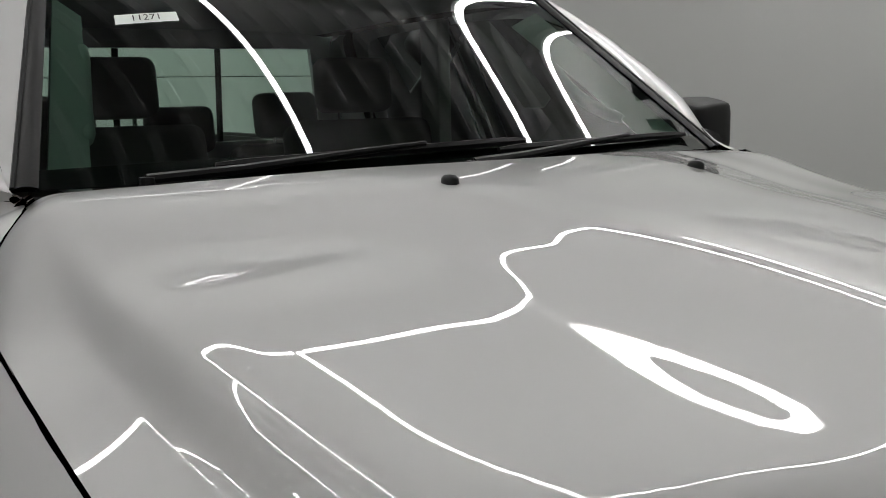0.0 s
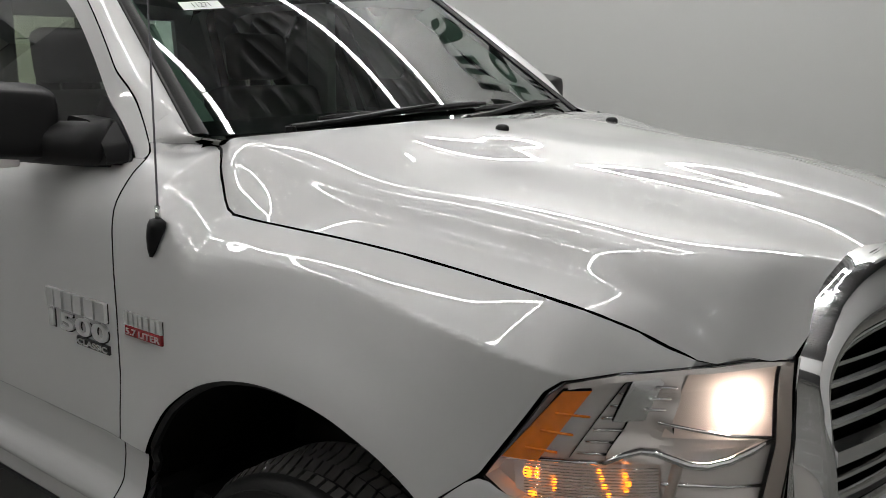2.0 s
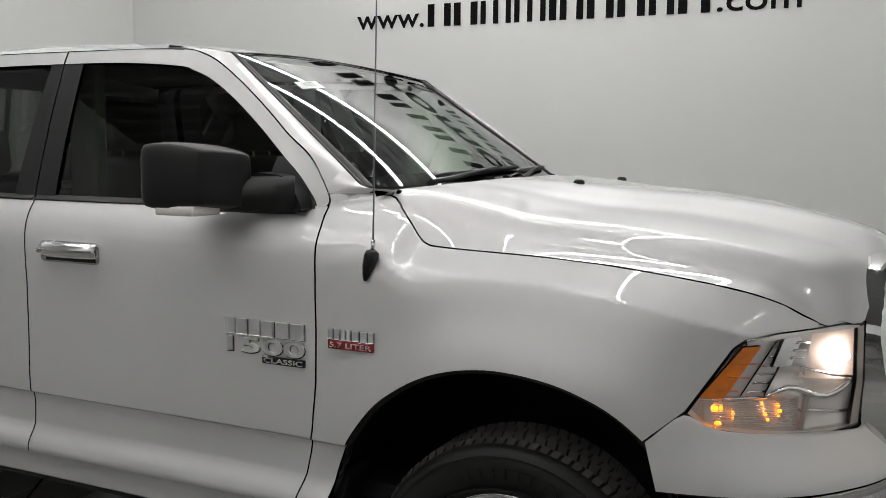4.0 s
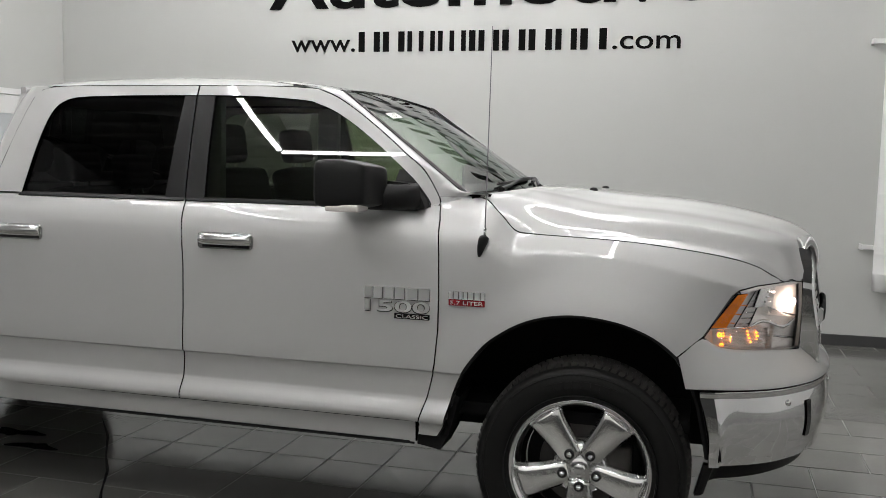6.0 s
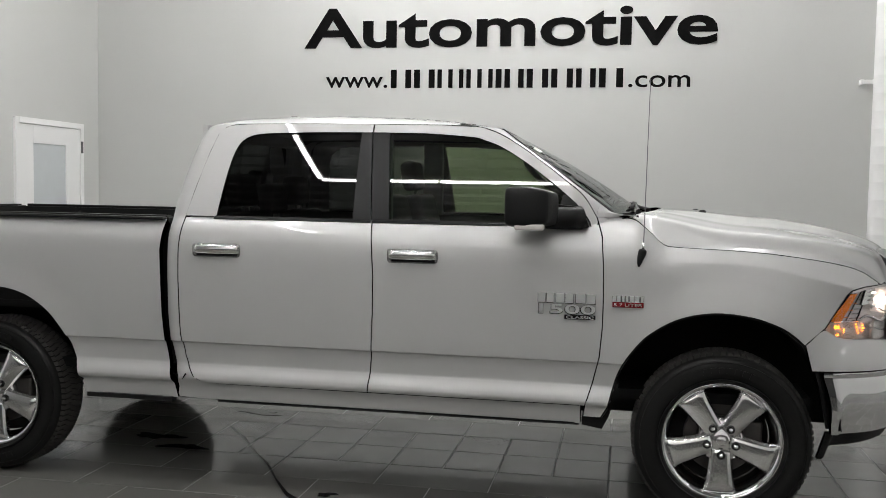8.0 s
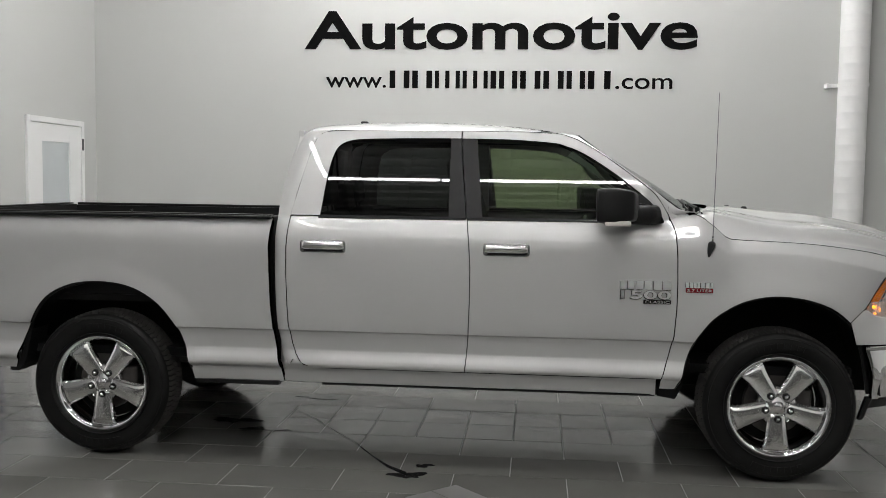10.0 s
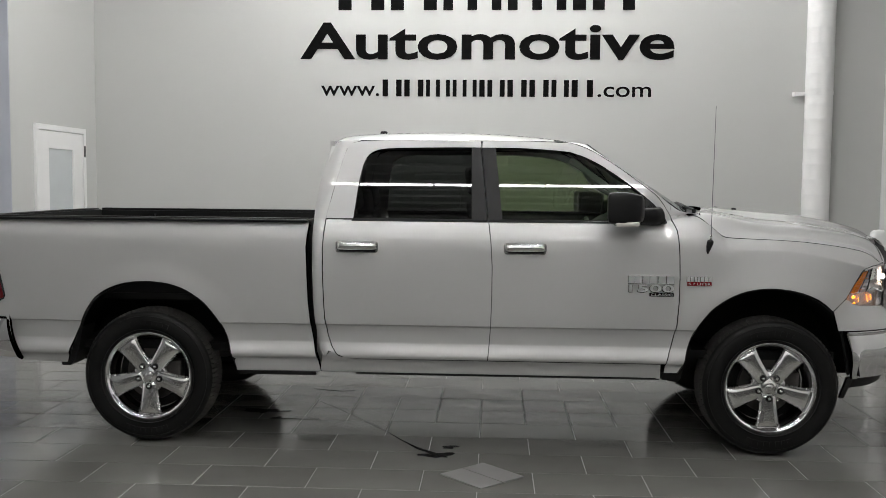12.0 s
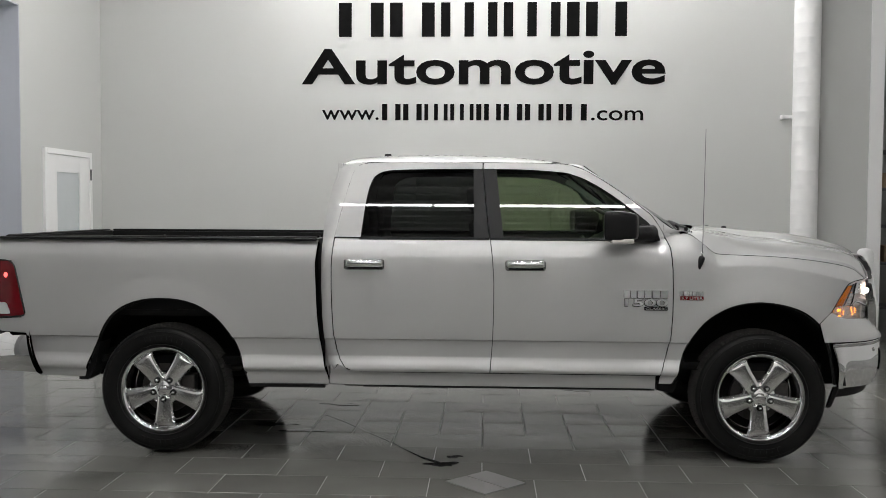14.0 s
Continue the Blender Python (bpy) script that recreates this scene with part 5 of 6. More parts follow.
for p, q in zip(rows[:-1], rows[1:]):
    for i in range(5):
        bm.faces.new((p[i], q[i], q[i + 1], p[i + 1]))
part("grille_upright", bm, CHROME, grille)
bm = lathe_bm([(0.0, 0.012), (0.05, 0.010), (0.058, 0.0), (0.058, -0.01)], 24)
bmesh.ops.transform(bm, matrix=Matrix.Translation(grille_pt(0, 0.965, 0.012)) @ Matrix.Rotation(-math.pi / 2, 4, "Z") @ Matrix.Diagonal((1, 1, 1.15, 1)), verts=bm.verts[:])
part("emblem", bm, GLOSS_BLACK, grille, "plain dark emblem plate", smooth=True)

# headlights
for s in (-1, 1):
    out = Vector((0.4, s, 0))
    lamp = thing("headlight", "", "")
    lamp.parent = truck
    lamp.matrix_parent_inverse = Matrix.Translation(-truck.location)
    lamp["label"] = "lit headlight with amber reflector behind a clear lens"
    OUT = [(0.436, 0.955), (0.478, 0.917), (0.56, 0.905), (0.66, 0.893), (0.74, 0.885), (0.798, 0.882), (0.806, 1.00), (0.800, 1.140), (0.75, 1.150), (0.70, 1.149), (0.62, 1.144), (0.558, 1.131), (0.536, 1.112)]
    panel("lens", OUT, side_map(s, -0.003), out, LENS, lamp, "clear plastic lens", 0.02, 0.03, 0.012)
    rim = [side_map(s, -0.006)(*p) for p in OUT]
    part("lens_gasket", tube_bm(rim, 0.0022, 6, closed=True), GLOSS_BLACK, lamp)
    deep = lambda d: side_map(s, -d)
    panel("housing", OUT, deep(0.048), out, REFLECTOR, lamp, "silvered housing", 0.04, 0.04, 0)
    # rim walls of the housing
    bm = bmesh.new()
    a = [bm.verts.new(side_map(s, -0.012)(*p)) for p in OUT]
    b = [bm.verts.new(side_map(s, -0.050)(*p)) for p in OUT]
    for i in range(len(OUT)):
        bm.faces.new((a[i], a[(i + 1) % len(OUT)], b[(i + 1) % len(OUT)], b[i]))
    part("housing_wall", bm, REFLECTOR, lamp)
    panel("amber_reflector", [(0.460, 0.991), (0.514, 0.990), (0.588, 1.116), (0.551, 1.114)], deep(0.012), out, AMBER, lamp, "amber side reflector", 0.02, 0.02, 0.012)
    for k in range(3):
        z = 1.012 + 0.032 * k
        x = 0.482 + 0.68 * (z - 0.99)
        part("amber_step", tube_bm([deep(0.010)(x, z), deep(0.010)(x + 0.046, z - 0.004)], 0.0022, 6), AMBER, lamp, smooth=True)
    panel("finned_column", [(0.545, 0.988), (0.592, 0.988), (0.660, 1.132), (0.617, 1.120)], deep(0.040), out, REFLECTOR, lamp, "grey finned column", 0.02, 0.02, 0.012)
    for k in range(6):
        z = 1.000 + 0.021 * k
        x = 0.552 + 0.5 * (z - 0.988)
        part("fin", tube_bm([deep(0.036)(x, z), deep(0.032)(x + 0.022, z + 0.002), deep(0.036)(x + 0.040, z)], 0.0028, 6), CHROME, lamp, smooth=True)

    def swell(x, z):
        return side_map(s, -0.034 + 0.011 * math.sin(70 * (x - 0.60) + 22 * (z - 1.0)) * step(0.98, 1.04, z) + 0.008 * math.sin(85 * (z - 0.99) + 30 * (x - 0.6)))(x, z)
    panel("chrome_swell", [(0.594, 0.985), (0.672, 0.985), (0.690, 1.139), (0.658, 1.134)], swell, out, REFLECTOR, lamp, "rippled chrome reflector", 0.006, 0.006, 0.01)

    def bowl(x, z):
        a, b = (x - 0.738) / 0.095, (z - 1.075) / 0.100
        return side_map(s, -0.030 - 0.016 * max(0, 1 - a * a) * max(0, 1 - b * b))(x, z)
    panel("main_reflector", [(0.664, 1.030), (0.785, 1.002), (0.790, 1.136), (0.700, 1.140), (0.690, 1.136)], bowl, out, BOWL, lamp, "bright reflector bowl", 0.008, 0.008, 0)
    c = deep(0.014)(0.756, 1.070)
    ax = Vector((0.80, s * 0.60, 0)).normalized()
    b2 = bmesh.new()
    bmesh.ops.create_uvsphere(b2, u_segments=18, v_segments=12, radius=0.015)
    bmesh.ops.transform(b2, matrix=Matrix.Translation(c) @ ax.to_track_quat("Y", "Z").to_matrix().to_4x4() @ Matrix.Diagonal((1.5, 0.8, 1.0, 1)), verts=b2.verts[:])
    part("bulb", b2, LAMP_ON, lamp, "glowing bulb", smooth=True)

    def low_bowl(x, z):
        a, b = (x - 0.73) / 0.062, (z - 0.945) / 0.06
        return side_map(s, -0.030 - 0.022 * max(0, 1 - a * a) * max(0, 1 - b * b))(x, z)
    panel("lower_reflector", [(0.672, 0.902), (0.782, 0.893), (0.785, 0.992), (0.664, 1.018)], low_bowl, out, REFLECTOR, lamp, "grey lower reflector bowl", 0.01, 0.01, 0)
    part("ledge", tube_bm([deep(0.020 + 0.012 * math.sin(k * 0.8))(0.60 + 0.0205 * k, 0.990 + 0.016 * math.sin(k * 0.75) + 0.001 * k) for k in range(10)], [0.004] + [0.008] * 8 + [0.004], 8), CHROME, lamp, smooth=True)
    part("ledge", tube_bm([deep(0.030)(x, z) for x, z in ((0.668, 0.950), (0.70, 0.944), (0.74, 0.932), (0.782, 0.922))], 0.004, 6), CHROME, lamp, smooth=True)
    part("ledge", tube_bm([deep(0.020)(x, z) for x, z in ((0.664, 1.060), (0.70, 1.045), (0.74, 1.026), (0.786, 1.008))], 0.0035, 6), CHROME, lamp, smooth=True)
    # lower chamber with ribbed optic; glowing beads paint the amber bulbs' glints
    panel("chamber_back", [(0.470, 0.928), (0.665, 0.905), (0.660, 0.985), (0.462, 0.985)], lambda x, z: side_map(s, -0.036 - 0.008 * math.sin(60 * x))(x, z), out, REFLECTOR, lamp, "silvered chamber", 0.012, 0.02, 0)
    for k in range(13):
        z = 0.918 + 0.0052 * k
        pts = [deep(0.022)(x, z - 0.006 * (x - 0.49)) for x in (0.490, 0.52, 0.56, 0.60, 0.64, 0.668)]
        part("optic_rib", tube_bm(pts, 0.0010, 5), CHROME, lamp, smooth=True)
    panel("silver_tile", [(0.612, 1.062), (0.650, 1.064), (0.672, 1.134), (0.634, 1.130)], deep(0.016), out, CHROME_SATIN, lamp, "bright silver tile", 0.02, 0.02, 0.012)
    for k in range(3):
        part("tile_step", tube_bm([deep(0.013)(0.648 + 0.3 * (z - 1.07), z) for z in (1.080 + 0.018 * k, 1.084 + 0.018 * k)] + [deep(0.011)(0.672 + 0.3 * (1.080 + 0.018 * k - 1.07), 1.082 + 0.018 * k)], 0.0026, 6), CHROME, lamp, smooth=True)
    part("chamber_shelf", tube_bm([deep(0.028)(x, 0.987) for x in (0.452, 0.50, 0.55, 0.60)], 0.005, 6), CHROME, lamp, smooth=True)
    part("chamber_wall", tube_bm([deep(0.035)(0.672 + 0.15 * (z - 0.9), z) for z in (0.900, 0.93, 0.96, 0.985)], 0.011, 6), BEZEL, lamp, smooth=True)
    for x, z, rx, rz in ((0.492, 0.962, 0.009, 0.010), (0.506, 0.962, 0.004, 0.010), (0.500, 0.926, 0.009, 0.006), (0.532, 0.950, 0.004, 0.006), (0.532, 0.938, 0.003, 0.004),
                         (0.592, 0.972, 0.004, 0.004), (0.596, 0.960, 0.004, 0.005), (0.600, 0.946, 0.005, 0.005), (0.606, 0.932, 0.004, 0.004),
                         (0.626, 0.966, 0.005, 0.005), (0.630, 0.952, 0.006, 0.005), (0.628, 0.940, 0.004, 0.003)):
        b2 = bmesh.new()
        bmesh.ops.create_uvsphere(b2, u_segments=12, v_segments=8, radius=1)
        bmesh.ops.transform(b2, matrix=Matrix.Translation(deep(0.027)(x, z)) @ Matrix.Diagonal((rx, 0.005, rz, 1)), verts=b2.verts[:])
        part("amber_glint", b2, AMBER_GLINT, lamp, "glowing amber bead, a bulb's glint in the lens", smooth=True)
    panel("top_bezel", [(0.560, 1.118), (0.615, 1.130), (0.70, 1.138), (0.79, 1.134), (0.79, 1.144), (0.70, 1.147), (0.62, 1.142), (0.558, 1.128)], deep(0.008), out, REFLECTOR, lamp, "pale upper bezel", 0.02, 0.01, 0.01)
    panel("side_bezel", [(0.780, 0.890), (0.798, 0.888), (0.804, 1.0), (0.799, 1.136), (0.786, 1.138), (0.790, 1.0)], deep(0.008), out, BEZEL, lamp, "brown-grey inner bezel", 0.01, 0.04, 0.01)
    # filler between the lamp and the grille
    def filler(u, v):
        z = 0.885 + 0.262 * u
        a = side_map(s, -0.006)(0.804, z)
        b = Vector((GRX(z) - 0.27 * 0.555 ** 2 - 0.045, s * 0.552, z))
        return a.lerp(b, v)
    strip("lamp_filler", filler, 16, 4, Vector((1, s * 0.5, 0)), CHROME_SATIN, lamp, "satin filler strip", 0.006)

# ---- wheels, each turned about its hub ----
def ring_outline(a0, a1, r0, r1, n):
    o = [(r1 * math.cos(a0 + (a1 - a0) * k / n), r1 * math.sin(a0 + (a1 - a0) * k / n)) for k in range(n + 1)]
    return o + [(r0 * math.cos(a1 - (a1 - a0) * k / n), r0 * math.sin(a1 - (a1 - a0) * k / n)) for k in range(n + 1)]


def mesh_of(bm, name, smooth=True):
    bmesh.ops.recalc_face_normals(bm, faces=bm.faces[:])
    if smooth:
        for f in bm.faces:
            f.smooth = True
    me = bpy.data.meshes.new(name)
    bm.to_mesh(me)
    bm.free()
    return me


def tyre_mesh():
    R = TYRE_R
    side = [(0.262, -0.098), (0.268, -0.112), (0.285, -0.122), (0.315, -0.133), (0.345, -0.137), (0.366, -0.134), (0.383, -0.127), (0.394, -0.118), (0.401, -0.104), (R - 0.012, -0.08)]
    prof = side + [(R - 0.011, 0.0)] + [(r, -y) for r, y in side[::-1]]
    bm = lathe_bm(prof, 96)
    for f in bm.faces:
        f.smooth = True
    # raised bars on the outer side wall
    for a_mid, count in ((math.pi / 2, 8), (-math.pi / 2, 8)):
        for k in range(count):
            a0 = a_mid + (k - count / 2) * 0.105
            bars = ring_outline(a0, a0 + 0.075, 0.322, 0.350, 3)
            top = [bm.verts.new((x, -0.1395, z)) for x, z in bars]
            low = [bm.verts.new((x, -0.130, z)) for x, z in bars]
            bm.faces.new(top)
            for i in range(len(bars)):
                bm.faces.new((top[i], top[(i + 1) % len(bars)], low[(i + 1) % len(bars)], low[i]))
    for r in (0.292, 0.374):
        lathe_bm([(r - 0.003, -0.120), (r - 0.002, -0.1385 if r < 0.3 else -0.1345), (r + 0.002, -0.1385 if r < 0.3 else -0.1345), (r + 0.003, -0.120)], 96, bm)
    bmesh.ops.recalc_face_normals(bm, faces=bm.faces[:])
    me = bpy.data.meshes.new("tyre")
    bm.to_mesh(me)
    bm.free()
    return me


def tread_mesh():
    R = TYRE_R
    bm = bmesh.new()
    N = 84
    for k in range(N):
        for row, (ya, yb, ra, rb, sh) in enumerate(((-0.122, -0.078, 0.388, R - 0.002, 0.0), (-0.068, -0.026, R - 0.014, R, 0.5), (-0.018, 0.018, R - 0.014, R, 0.2), (0.026, 0.068, R - 0.014, R, 0.5), (0.078, 0.122, R - 0.002, 0.388, 0.0))):
            a0 = (k + sh) * math.tau / N
            a1 = a0 + math.tau / N * (0.70 if row in (0, 4) else 0.80)
            sk = 0.02 * (1 if row % 2 else -1)
            vs = []
            for a, y, r in ((a0, ya, ra), (a1, ya, ra), (a1 + sk, yb, rb), (a0 + sk, yb, rb)):
                vs.append((bm.verts.new((r * math.cos(a), y, r * math.sin(a))), bm.verts.new(((r - 0.022) * math.cos(a), y, (r - 0.022) * math.sin(a)))))
            bm.faces.new([v[0] for v in vs])
            for i in range(4):
                bm.faces.new((vs[i][0], vs[(i + 1) % 4][0], vs[(i + 1) % 4][1], vs[i][1]))
    return mesh_of(bm, "tread", False)


def rim_mesh():
    prof = [(0.255, 0.11), (0.236, 0.08), (0.226, 0.0), (0.232, -0.055), (0.244, -0.082), (0.252, -0.100), (0.262, -0.112), (0.2725, -0.118), (0.276, -0.112), (0.272, -0.100)]
    bm = lathe_bm(prof, 96)
    for f in bm.faces:
        f.smooth = True
    bmesh.ops.recalc_face_normals(bm, faces=bm.faces[:])
    me = bpy.data.meshes.new("rim")
    bm.to_mesh(me)
    bm.free()
    return me


def spoke_mesh():
    """One broad spoke pointing down, with a raised flat face and sloping flanks."""
    bm = bmesh.new()
    rows = []
    for k in range(13):
        t = k / 12
        r = 0.045 + 0.205 * t
        half = 0.047 + 0.019 * t + 0.012 * t ** 5
        face = half - 0.009
        y = -0.092 - 0.010 * t - 0.004 * math.sin(math.pi * t) + 0.008 * step(0.88, 1.0, t)
        rows.append([bm.verts.new(p) for p in ((-half, y + 0.040, -r), (-half, y + 0.014, -r), (-face, y + 0.001, -r), (-face * 0.45, y - 0.003, -r), (0, y - 0.004, -r),
                                               (face * 0.45, y - 0.003, -r), (face, y + 0.001, -r), (half, y + 0.014, -r), (half, y + 0.040, -r))])
    for p, q in zip(rows[:-1], rows[1:]):
        for i in range(8):
            f = bm.faces.new((p[i], q[i], q[i + 1], p[i + 1]))
            f.smooth = i in (2, 3, 4, 5)
    bm.faces.new(rows[0])
    bm.faces.new(rows[-1][::-1])
    bmesh.ops.recalc_face_normals(bm, faces=bm.faces[:])
    me = bpy.data.meshes.new("spoke")
    bm.to_mesh(me)
    bm.free()
    return me


TYRE_ME, TREAD_ME, RIM_ME, SPOKE_ME = tyre_mesh(), tread_mesh(), rim_mesh(), spoke_mesh()
HUB_ME = mesh_of(lathe_bm([(0.0, -0.098), (0.028, -0.097), (0.036, -0.094), (0.042, -0.091), (0.090, -0.089), (0.102, -0.083), (0.110, -0.066), (0.112, -0.03), (0.0, -0.03)], 40), "hub")
CAP_ME = mesh_of(lathe_bm([(0.0, -0.1035), (0.020, -0.1025), (0.024, -0.098), (0.0245, -0.094)], 28), "hub_cap")
NUT_ME = mesh_of(lathe_bm([(0.0, -0.106), (0.007, -0.105), (0.011, -0.098), (0.0125, -0.07)], 12), "lug_nut")
NUT_SHADE_ME = mesh_of(lathe_bm([(0.0125, -0.0765), (0.019, -0.0775), (0.020, -0.070)], 18), "nut_hole_shade")
DISC_ME = mesh_of(lathe_bm([(0.05, -0.02), (0.165, -0.02), (0.168, -0.012), (0.168, 0.01), (0.05, 0.01)], 48), "brake_disc", False)
SHADE_ME = mesh_of(lathe_bm([(0.0, 0.02), (0.225, 0.03), (0.226, 0.10), (0.0, 0.10)], 40), "backing", False)
CAL_ME = mesh_of(box_bm(0.09, 0.19, -0.05, 0.03, -0.07, 0.09, 0.02, 3), "caliper")


def shared(name, me, mat, parent, m=None, label=""):
    if not me.materials:
        me.materials.append(mat)
    ob = new(name, me)
    ob.parent = parent
    if m is not None:
        ob.matrix_basis = m
    if label:
        ob["label"] = label
    return ob


def road_wheel(x, s):
    w = new("wheel")
    w.parent = truck
    w.matrix_parent_inverse = Matrix.Translation(-truck.location)
    w.location = (x, s * 0.858, HUB_Z)
    w.rotation_euler = (0, 0, 0 if s < 0 else math.pi)
    w["label"] = "chrome five-spoke wheel with an all-terrain tyre"
    shared("tyre", TYRE_ME, RUBBER, w, label="black all-terrain tyre")
    shared("tread", TREAD_ME, TREAD, w, label="blocky tread")["kind"] = "stuff"
    shared("rim", RIM_ME, CHROME, w, label="chrome rim")
    for k in range(5):
        shared("spoke", SPOKE_ME, WHEEL_CHROME, w, Matrix.Rotation(k * math.tau / 5, 4, "Y"))
        nm = Matrix.Rotation(k * math.tau / 5, 4, "Y") @ Matrix.Translation((0, -0.012, -0.0685))
        shared("lug_nut", NUT_ME, CHROME, w, nm)
        # Black ring paints the dark of the lug-nut hole.
        shared("nut_hole_shade", NUT_SHADE_ME, GLOSS_BLACK, w, nm @ Matrix.Translation((0, -0.0155, 0)))
    shared("hub", HUB_ME, WHEEL_CHROME, w)
    shared("hub_cap", CAP_ME, CHROME_SATIN, w, label="plain round centre cap")
    shared("brake_disc", DISC_ME, IRON, w, label="cast iron brake disc")
    shared("backing", SHADE_ME, DARK, w)
    shared("caliper", CAL_ME, IRON, w)


for x in (0.0, AXLE_R):
    for s in (-1, 1):
        road_wheel(x, s)

# wheel housings
def liner(x, s, arch, zc, back):
    def f(u, v):
        a = math.pi * (0.03 + 0.94 * u)
        r = 0.60 - 0.01 * v
        return Vector((x + r * math.cos(a) * 0.93, s * (0.978 - 0.46 * v), zc + r * math.sin(a) * 0.97))
    strip("wheel_liner", f, 30, 4, Vector((0, 0, -1)), DARK, truck, "black wheel housing liner")
    part("wheel_liner_wall", box_bm(x - 0.62, x + 0.62, s * 0.50 - 0.02, s * 0.50 + 0.02, 0.45, 1.05), DARK, truck)
    # black lip just inside the arch
    pts = [Vector((a, s * (half_width(a, b) - 0.022), b - 0.002)) for a, b in arch]
    part("arch_lip", tube_bm(pts, 0.012, 6), BLACK, truck)


for s in (-1, 1):
    liner(-0.035, s, [(-0.56, 0.50)] + ARCH_F + [(0.395, 0.80), (0.43, 0.70), (0.455, 0.58), (0.47, 0.50)], 0.44, 0.5)
    liner(AXLE_R + 0.01, s, ARCH_R, 0.42, 0.5)
    part("mud_guard", prism_bm([(-0.645, 0.498), (-0.56, 0.498), (-0.535, 0.55), (-0.50, 0.67), (-0.475, 0.66), (-0.52, 0.50), (-0.55, 0.44), (-0.645, 0.455)], s * 0.975, s * 0.80), DARK, truck, "black front mud guard")
    part("mud_guard", prism_bm([(-4.24, 0.66), (-4.20, 0.72), (-4.235, 0.56), (-4.255, 0.515), (-4.28, 0.475), (-4.33, 0.475), (-4.34, 0.505)], s * 0.985, s * 0.80), BLACK, truck, "black rear mud guard")
    part("frame_rail", box_bm(-4.75, 0.75, s * 0.45 - 0.04, s * 0.45 + 0.04, 0.42, 0.57, 0.008), DARK, truck)
    part("under_panel", box_bm(-2.70, -0.66, s * 0.93 - 0.03, s * 0.93 + 0.02, 0.462, 0.50), DARK, truck)
    part("bed_underside", box_bm(-3.22, -2.74, s * 0.95 - 0.05, s * 0.95 + 0.01, 0.445, 0.468, 0.004), BLACK, truck)
bm = box_bm(-4.80, 0.40, -0.88, 0.88, 0.57, 0.62)
box_bm(0.40, 0.80, -0.50, 0.50, 0.57, 0.62, bm=bm)
part("underbody", bm, DARK, truck)
part("rear_axle", tube_bm([(AXLE_R, -0.72, HUB_Z), (AXLE_R, 0.72, HUB_Z)], 0.045, 14), DARK, truck, smooth=True)
b2 = bmesh.new()
bmesh.ops.create_uvsphere(b2, u_segments=18, v_segments=12, radius=0.15)
bmesh.ops.transform(b2, matrix=Matrix.Translation((AXLE_R, 0, HUB_Z)), verts=b2.verts[:])
part("differential", b2, DARK, truck, smooth=True)
part("front_axle", tube_bm([(0, -0.70, HUB_Z), (0, 0.70, HUB_Z)], 0.035, 12), DARK, truck, smooth=True)
part("exhaust_pipe", tube_bm([(-1.2, -0.35, 0.42), (-3.2, -0.35, 0.45), (-3.6, -0.62, 0.52), (-4.2, -0.66, 0.50)], 0.035, 12), IRON, truck, smooth=True)
part("muffler", tube_bm([(-1.9, -0.32, 0.43), (-2.0, -0.32, 0.43), (-2.7, -0.32, 0.44), (-2.8, -0.32, 0.44)], [0.05, 0.11, 0.11, 0.05], 16), IRON, truck, smooth=True)
part("engine_block", box_bm(-0.45, 0.70, -0.42, 0.42, 0.60, 1.15, 0.03), DARK, truck)

# ---- things on the floor ----
fp = thing("floor_plate", "pale grey square access plate set in the tiled floor", "floor plate", (-1.72, -1.50, 0))
for k, (a, b) in enumerate(((-0.165, -0.003), (0.003, 0.165))):
    bm = box_bm(a, b, -0.165, 0.165, 0.001, 0.008, 0.002)
    bmesh.ops.transform(bm, matrix=pose(-1.715, -1.50, 0, 0, 0, 44), verts=bm.verts[:])
    part("plate_half", bm, PLATE, fp)
rng = random.Random(7)


def puddle(name, label, cx, cy, rx, ry, seed, z=0.0025):
    r = random.Random(seed)
    bm = bmesh.new()
    ph = [r.uniform(0, 6.28) for _ in range(4)]
    ring = []
    for k in range(40):
        a = k * math.tau / 40
        q = 1 + 0.28 * math.sin(2 * a + ph[0]) + 0.22 * math.sin(3 * a + ph[1]) + 0.14 * math.sin(5 * a + ph[2]) + 0.1 * math.sin(8 * a + ph[3])
        ring.append((cx + rx * q * math.cos(a), cy + ry * q * math.sin(a)))
    top = [bm.verts.new((x, y, z)) for x, y in ring]
    low = [bm.verts.new((cx + (x - cx) * 1.06, cy + (y - cy) * 1.06, 0.0006)) for x, y in ring]
    bm.faces.new(top)
    for k in range(40):
        bm.faces.new((top[k], top[(k + 1) % 40], low[(k + 1) % 40], low[k]))
    ob = thing(name, label, "water stain", (cx, cy, 0), "wet spots on the floor")
    part("spot", bm, WET, ob)


puddle("wet_spot", "small dark wet spot on the grey tiles", -1.985, -1.12, 0.075, 0.055, 1)
puddle("wet_spot", "small dark wet spot on the grey tiles", -1.92, -0.94, 0.045, 0.030, 2)
puddle("wet_spot", "dark wet patch on the grey tiles behind the rear wheel", -3.02, -0.30, 0.11, 0.05, 3)
puddle("wet_spot", "dark wet patch on the grey tiles behind the rear wheel", -3.28, -0.12, 0.12, 0.06, 4)
puddle("wet_spot", "dark wet patch on the grey tiles under the truck", -2.9, 0.62, 0.14, 0.05, 5)
puddle("wet_spot", "dark wet patch on the grey tiles beyond the truck", -0.9, 1.35, 0.16, 0.06, 6)
streak = thing("wet_streak", "thin dark wet streak across the grey tiles", "water stain", (-2.4, -0.6, 0))
bm = bmesh.new()
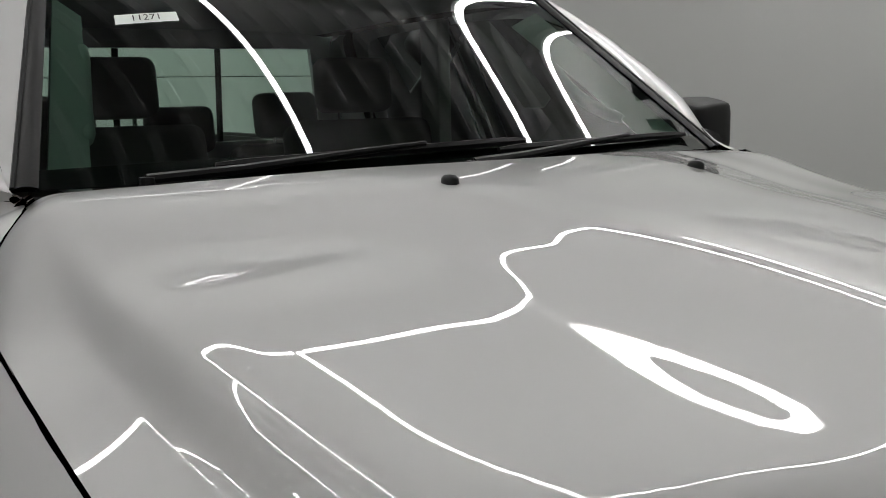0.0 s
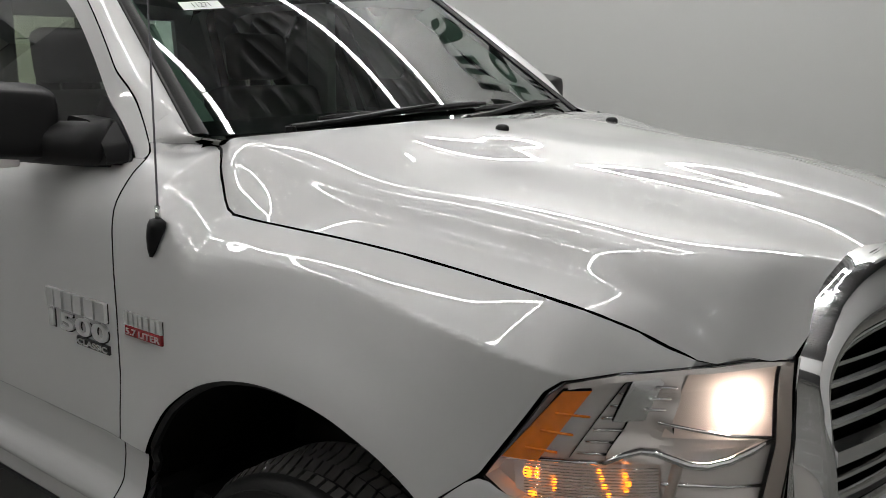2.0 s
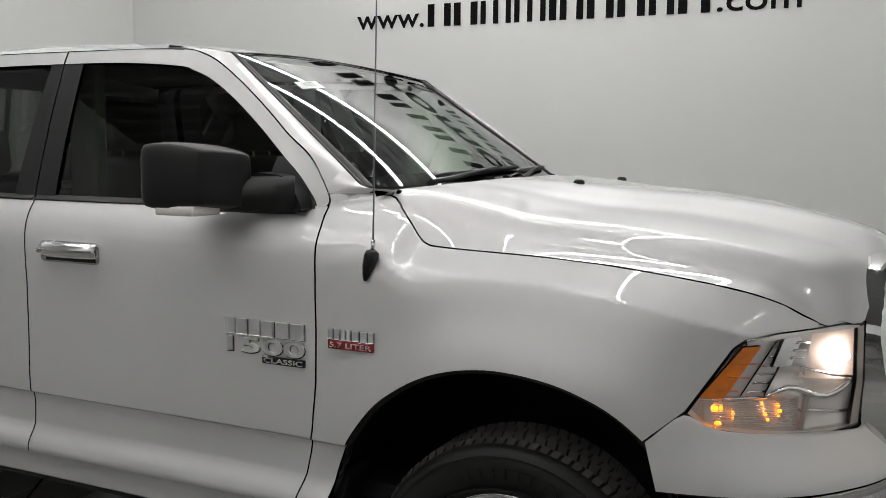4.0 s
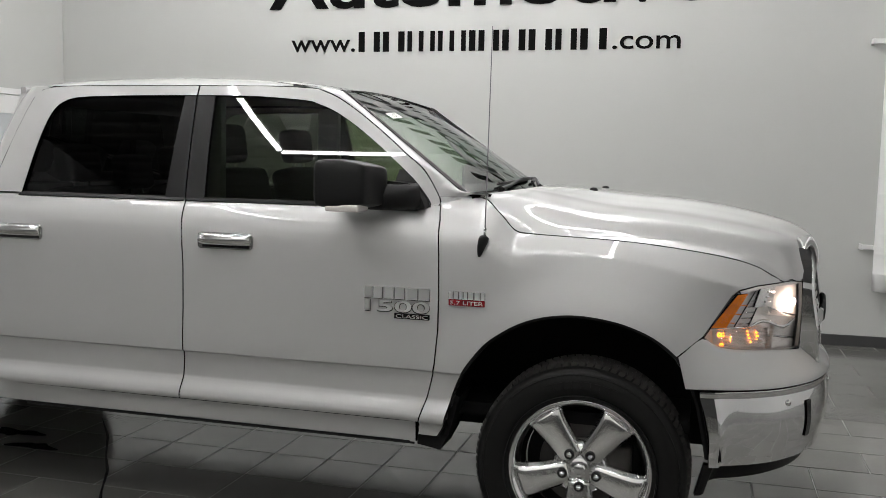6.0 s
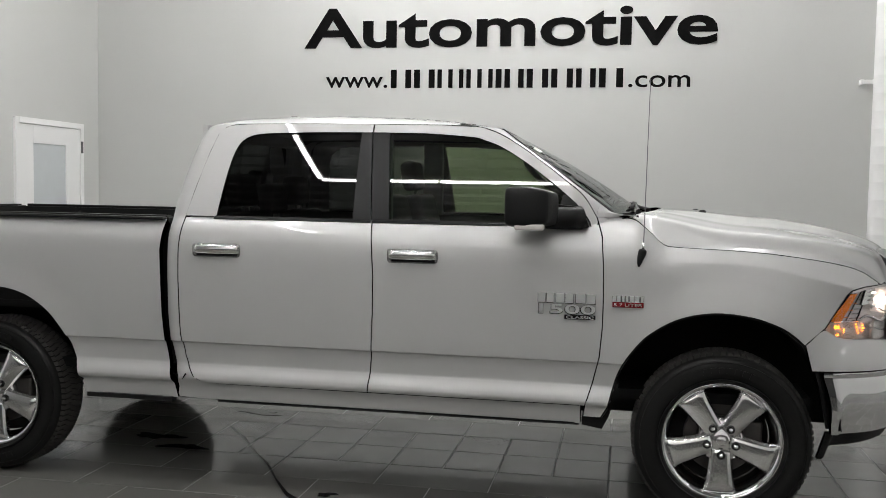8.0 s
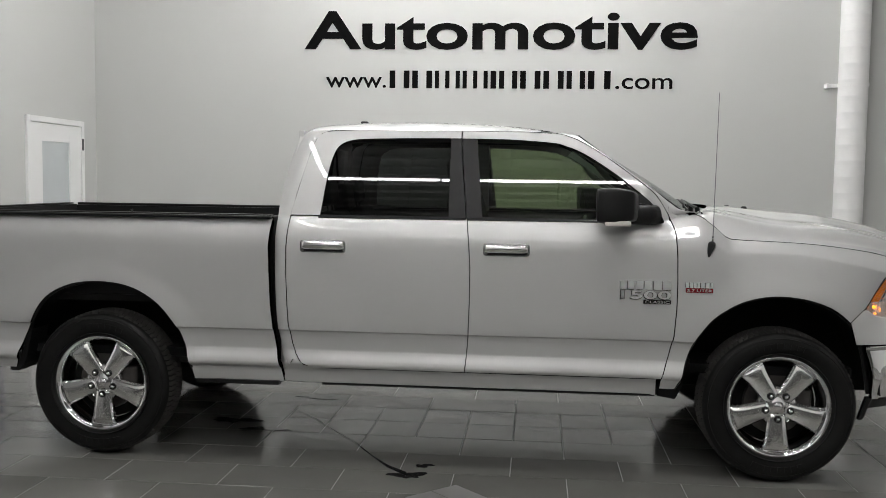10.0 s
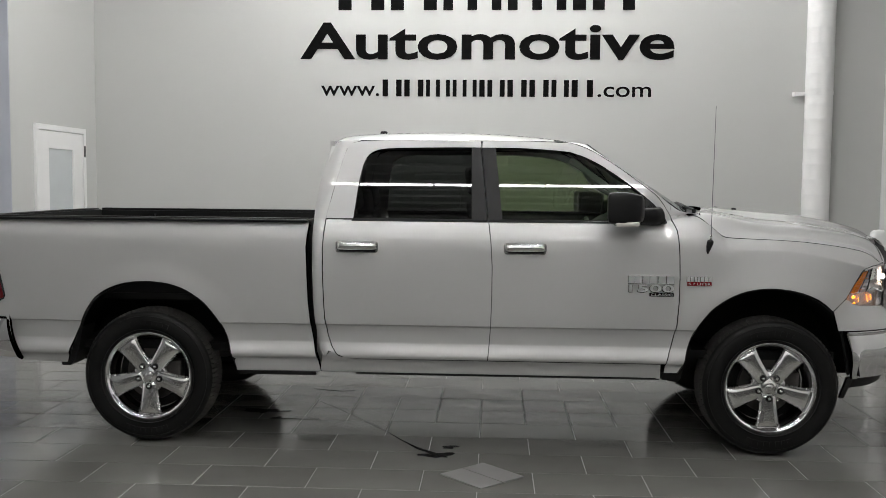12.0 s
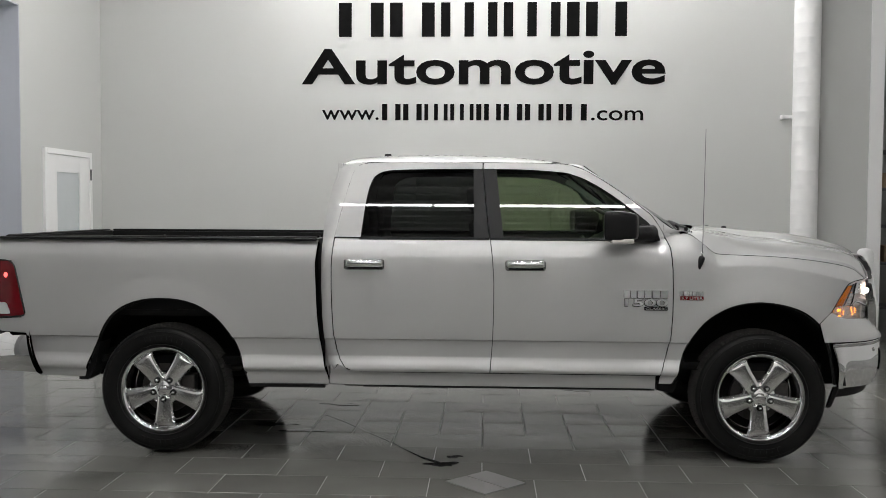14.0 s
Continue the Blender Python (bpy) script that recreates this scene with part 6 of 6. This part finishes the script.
pts = [(-3.0, 0.28), (-2.75, -0.02), (-2.55, -0.32), (-2.4, -0.52), (-2.25, -0.78), (-2.12, -0.98), (-2.0, -1.10)]
wid = [0.003, 0.012, 0.008, 0.014, 0.010, 0.022, 0.03]
rows = [(bm.verts.new((x, y + w, 0.002)), bm.verts.new((x, y - w, 0.002))) for (x, y), w in zip(pts, wid)]
for p, q in zip(rows[:-1], rows[1:]):
    bm.faces.new((p[0], q[0], q[1], p[1]))
part("streak", bm, WET, streak)

# ---- the tiled floor: single tiles where the walk passes, the rest joined ----
floor = part("floor", box_bm(X0 - 1.2, X1 + 0.2, Y0 - 0.2, 9.2, -0.12, -0.0025), GROUT, None)
tagged(floor, "grey rectangular floor tiles with pale grout, slightly glossy", "floor", kind="structure")
TW, TD, GAP = 0.611, 0.357, 0.006
ROW0 = 0.37


def tile_me(w, d):
    bm = bmesh.new()
    e = 0.0018
    lo = [bm.verts.new(p) for p in ((-w / 2, -d / 2, -0.003), (w / 2, -d / 2, -0.003), (w / 2, d / 2, -0.003), (-w / 2, d / 2, -0.003))]
    mid = [bm.verts.new((v.co.x, v.co.y, -0.0012)) for v in lo]
    top = [bm.verts.new((v.co.x - math.copysign(e, v.co.x), v.co.y - math.copysign(e, v.co.y), 0)) for v in lo]
    bm.faces.new(top)
    for i in range(4):
        j = (i + 1) % 4
        bm.faces.new((lo[i], lo[j], mid[j], mid[i]))
        bm.faces.new((mid[i], mid[j], top[j], top[i]))
    me = bpy.data.meshes.new("tile")
    bm.to_mesh(me)
    bm.free()
    me.materials.append(TILE)
    return me


FULL, HALF = tile_me(TW - GAP, TD - GAP), tile_me(TW / 2 - GAP, TD - GAP)
verts, faces = [], []
k = -30
while True:
    y0 = ROW0 + k * TD
    if y0 > 9.1:
        break
    if y0 + TD > Y0:
        half_row = k in (-1, -2)
        w = TW / 2 if half_row else TW
        shift = -1.739 if half_row else -1.739 + (0.0 if k % 2 else -TW / 2 + 0.0)
        j = math.floor((X0 - 1.2 - shift) / w)
        while shift + j * w < X1 + 0.2:
            cx, cy = shift + (j + 0.5) * w, y0 + TD / 2
            if -5.4 < cx < 1.7 and -3.2 < cy < 1.7:
                ob = new("tile", HALF if half_row else FULL)
                ob.parent = floor
                ob.matrix_basis = Matrix.Translation((cx, cy, rng.uniform(-0.0006, 0.0003)))
            else:
                src = HALF if half_row else FULL
                n0 = len(verts)
                verts += [(v.co.x + cx, v.co.y + cy, v.co.z) for v in src.vertices]
                faces += [[n0 + i for i in p.vertices] for p in src.polygons]
            j += 1
    k += 1
me = bpy.data.meshes.new("floor_tiles")
me.from_pydata(verts, [], faces)
rest = link("floor_tiles", me, TILE, floor)
rest["kind"] = "stuff"
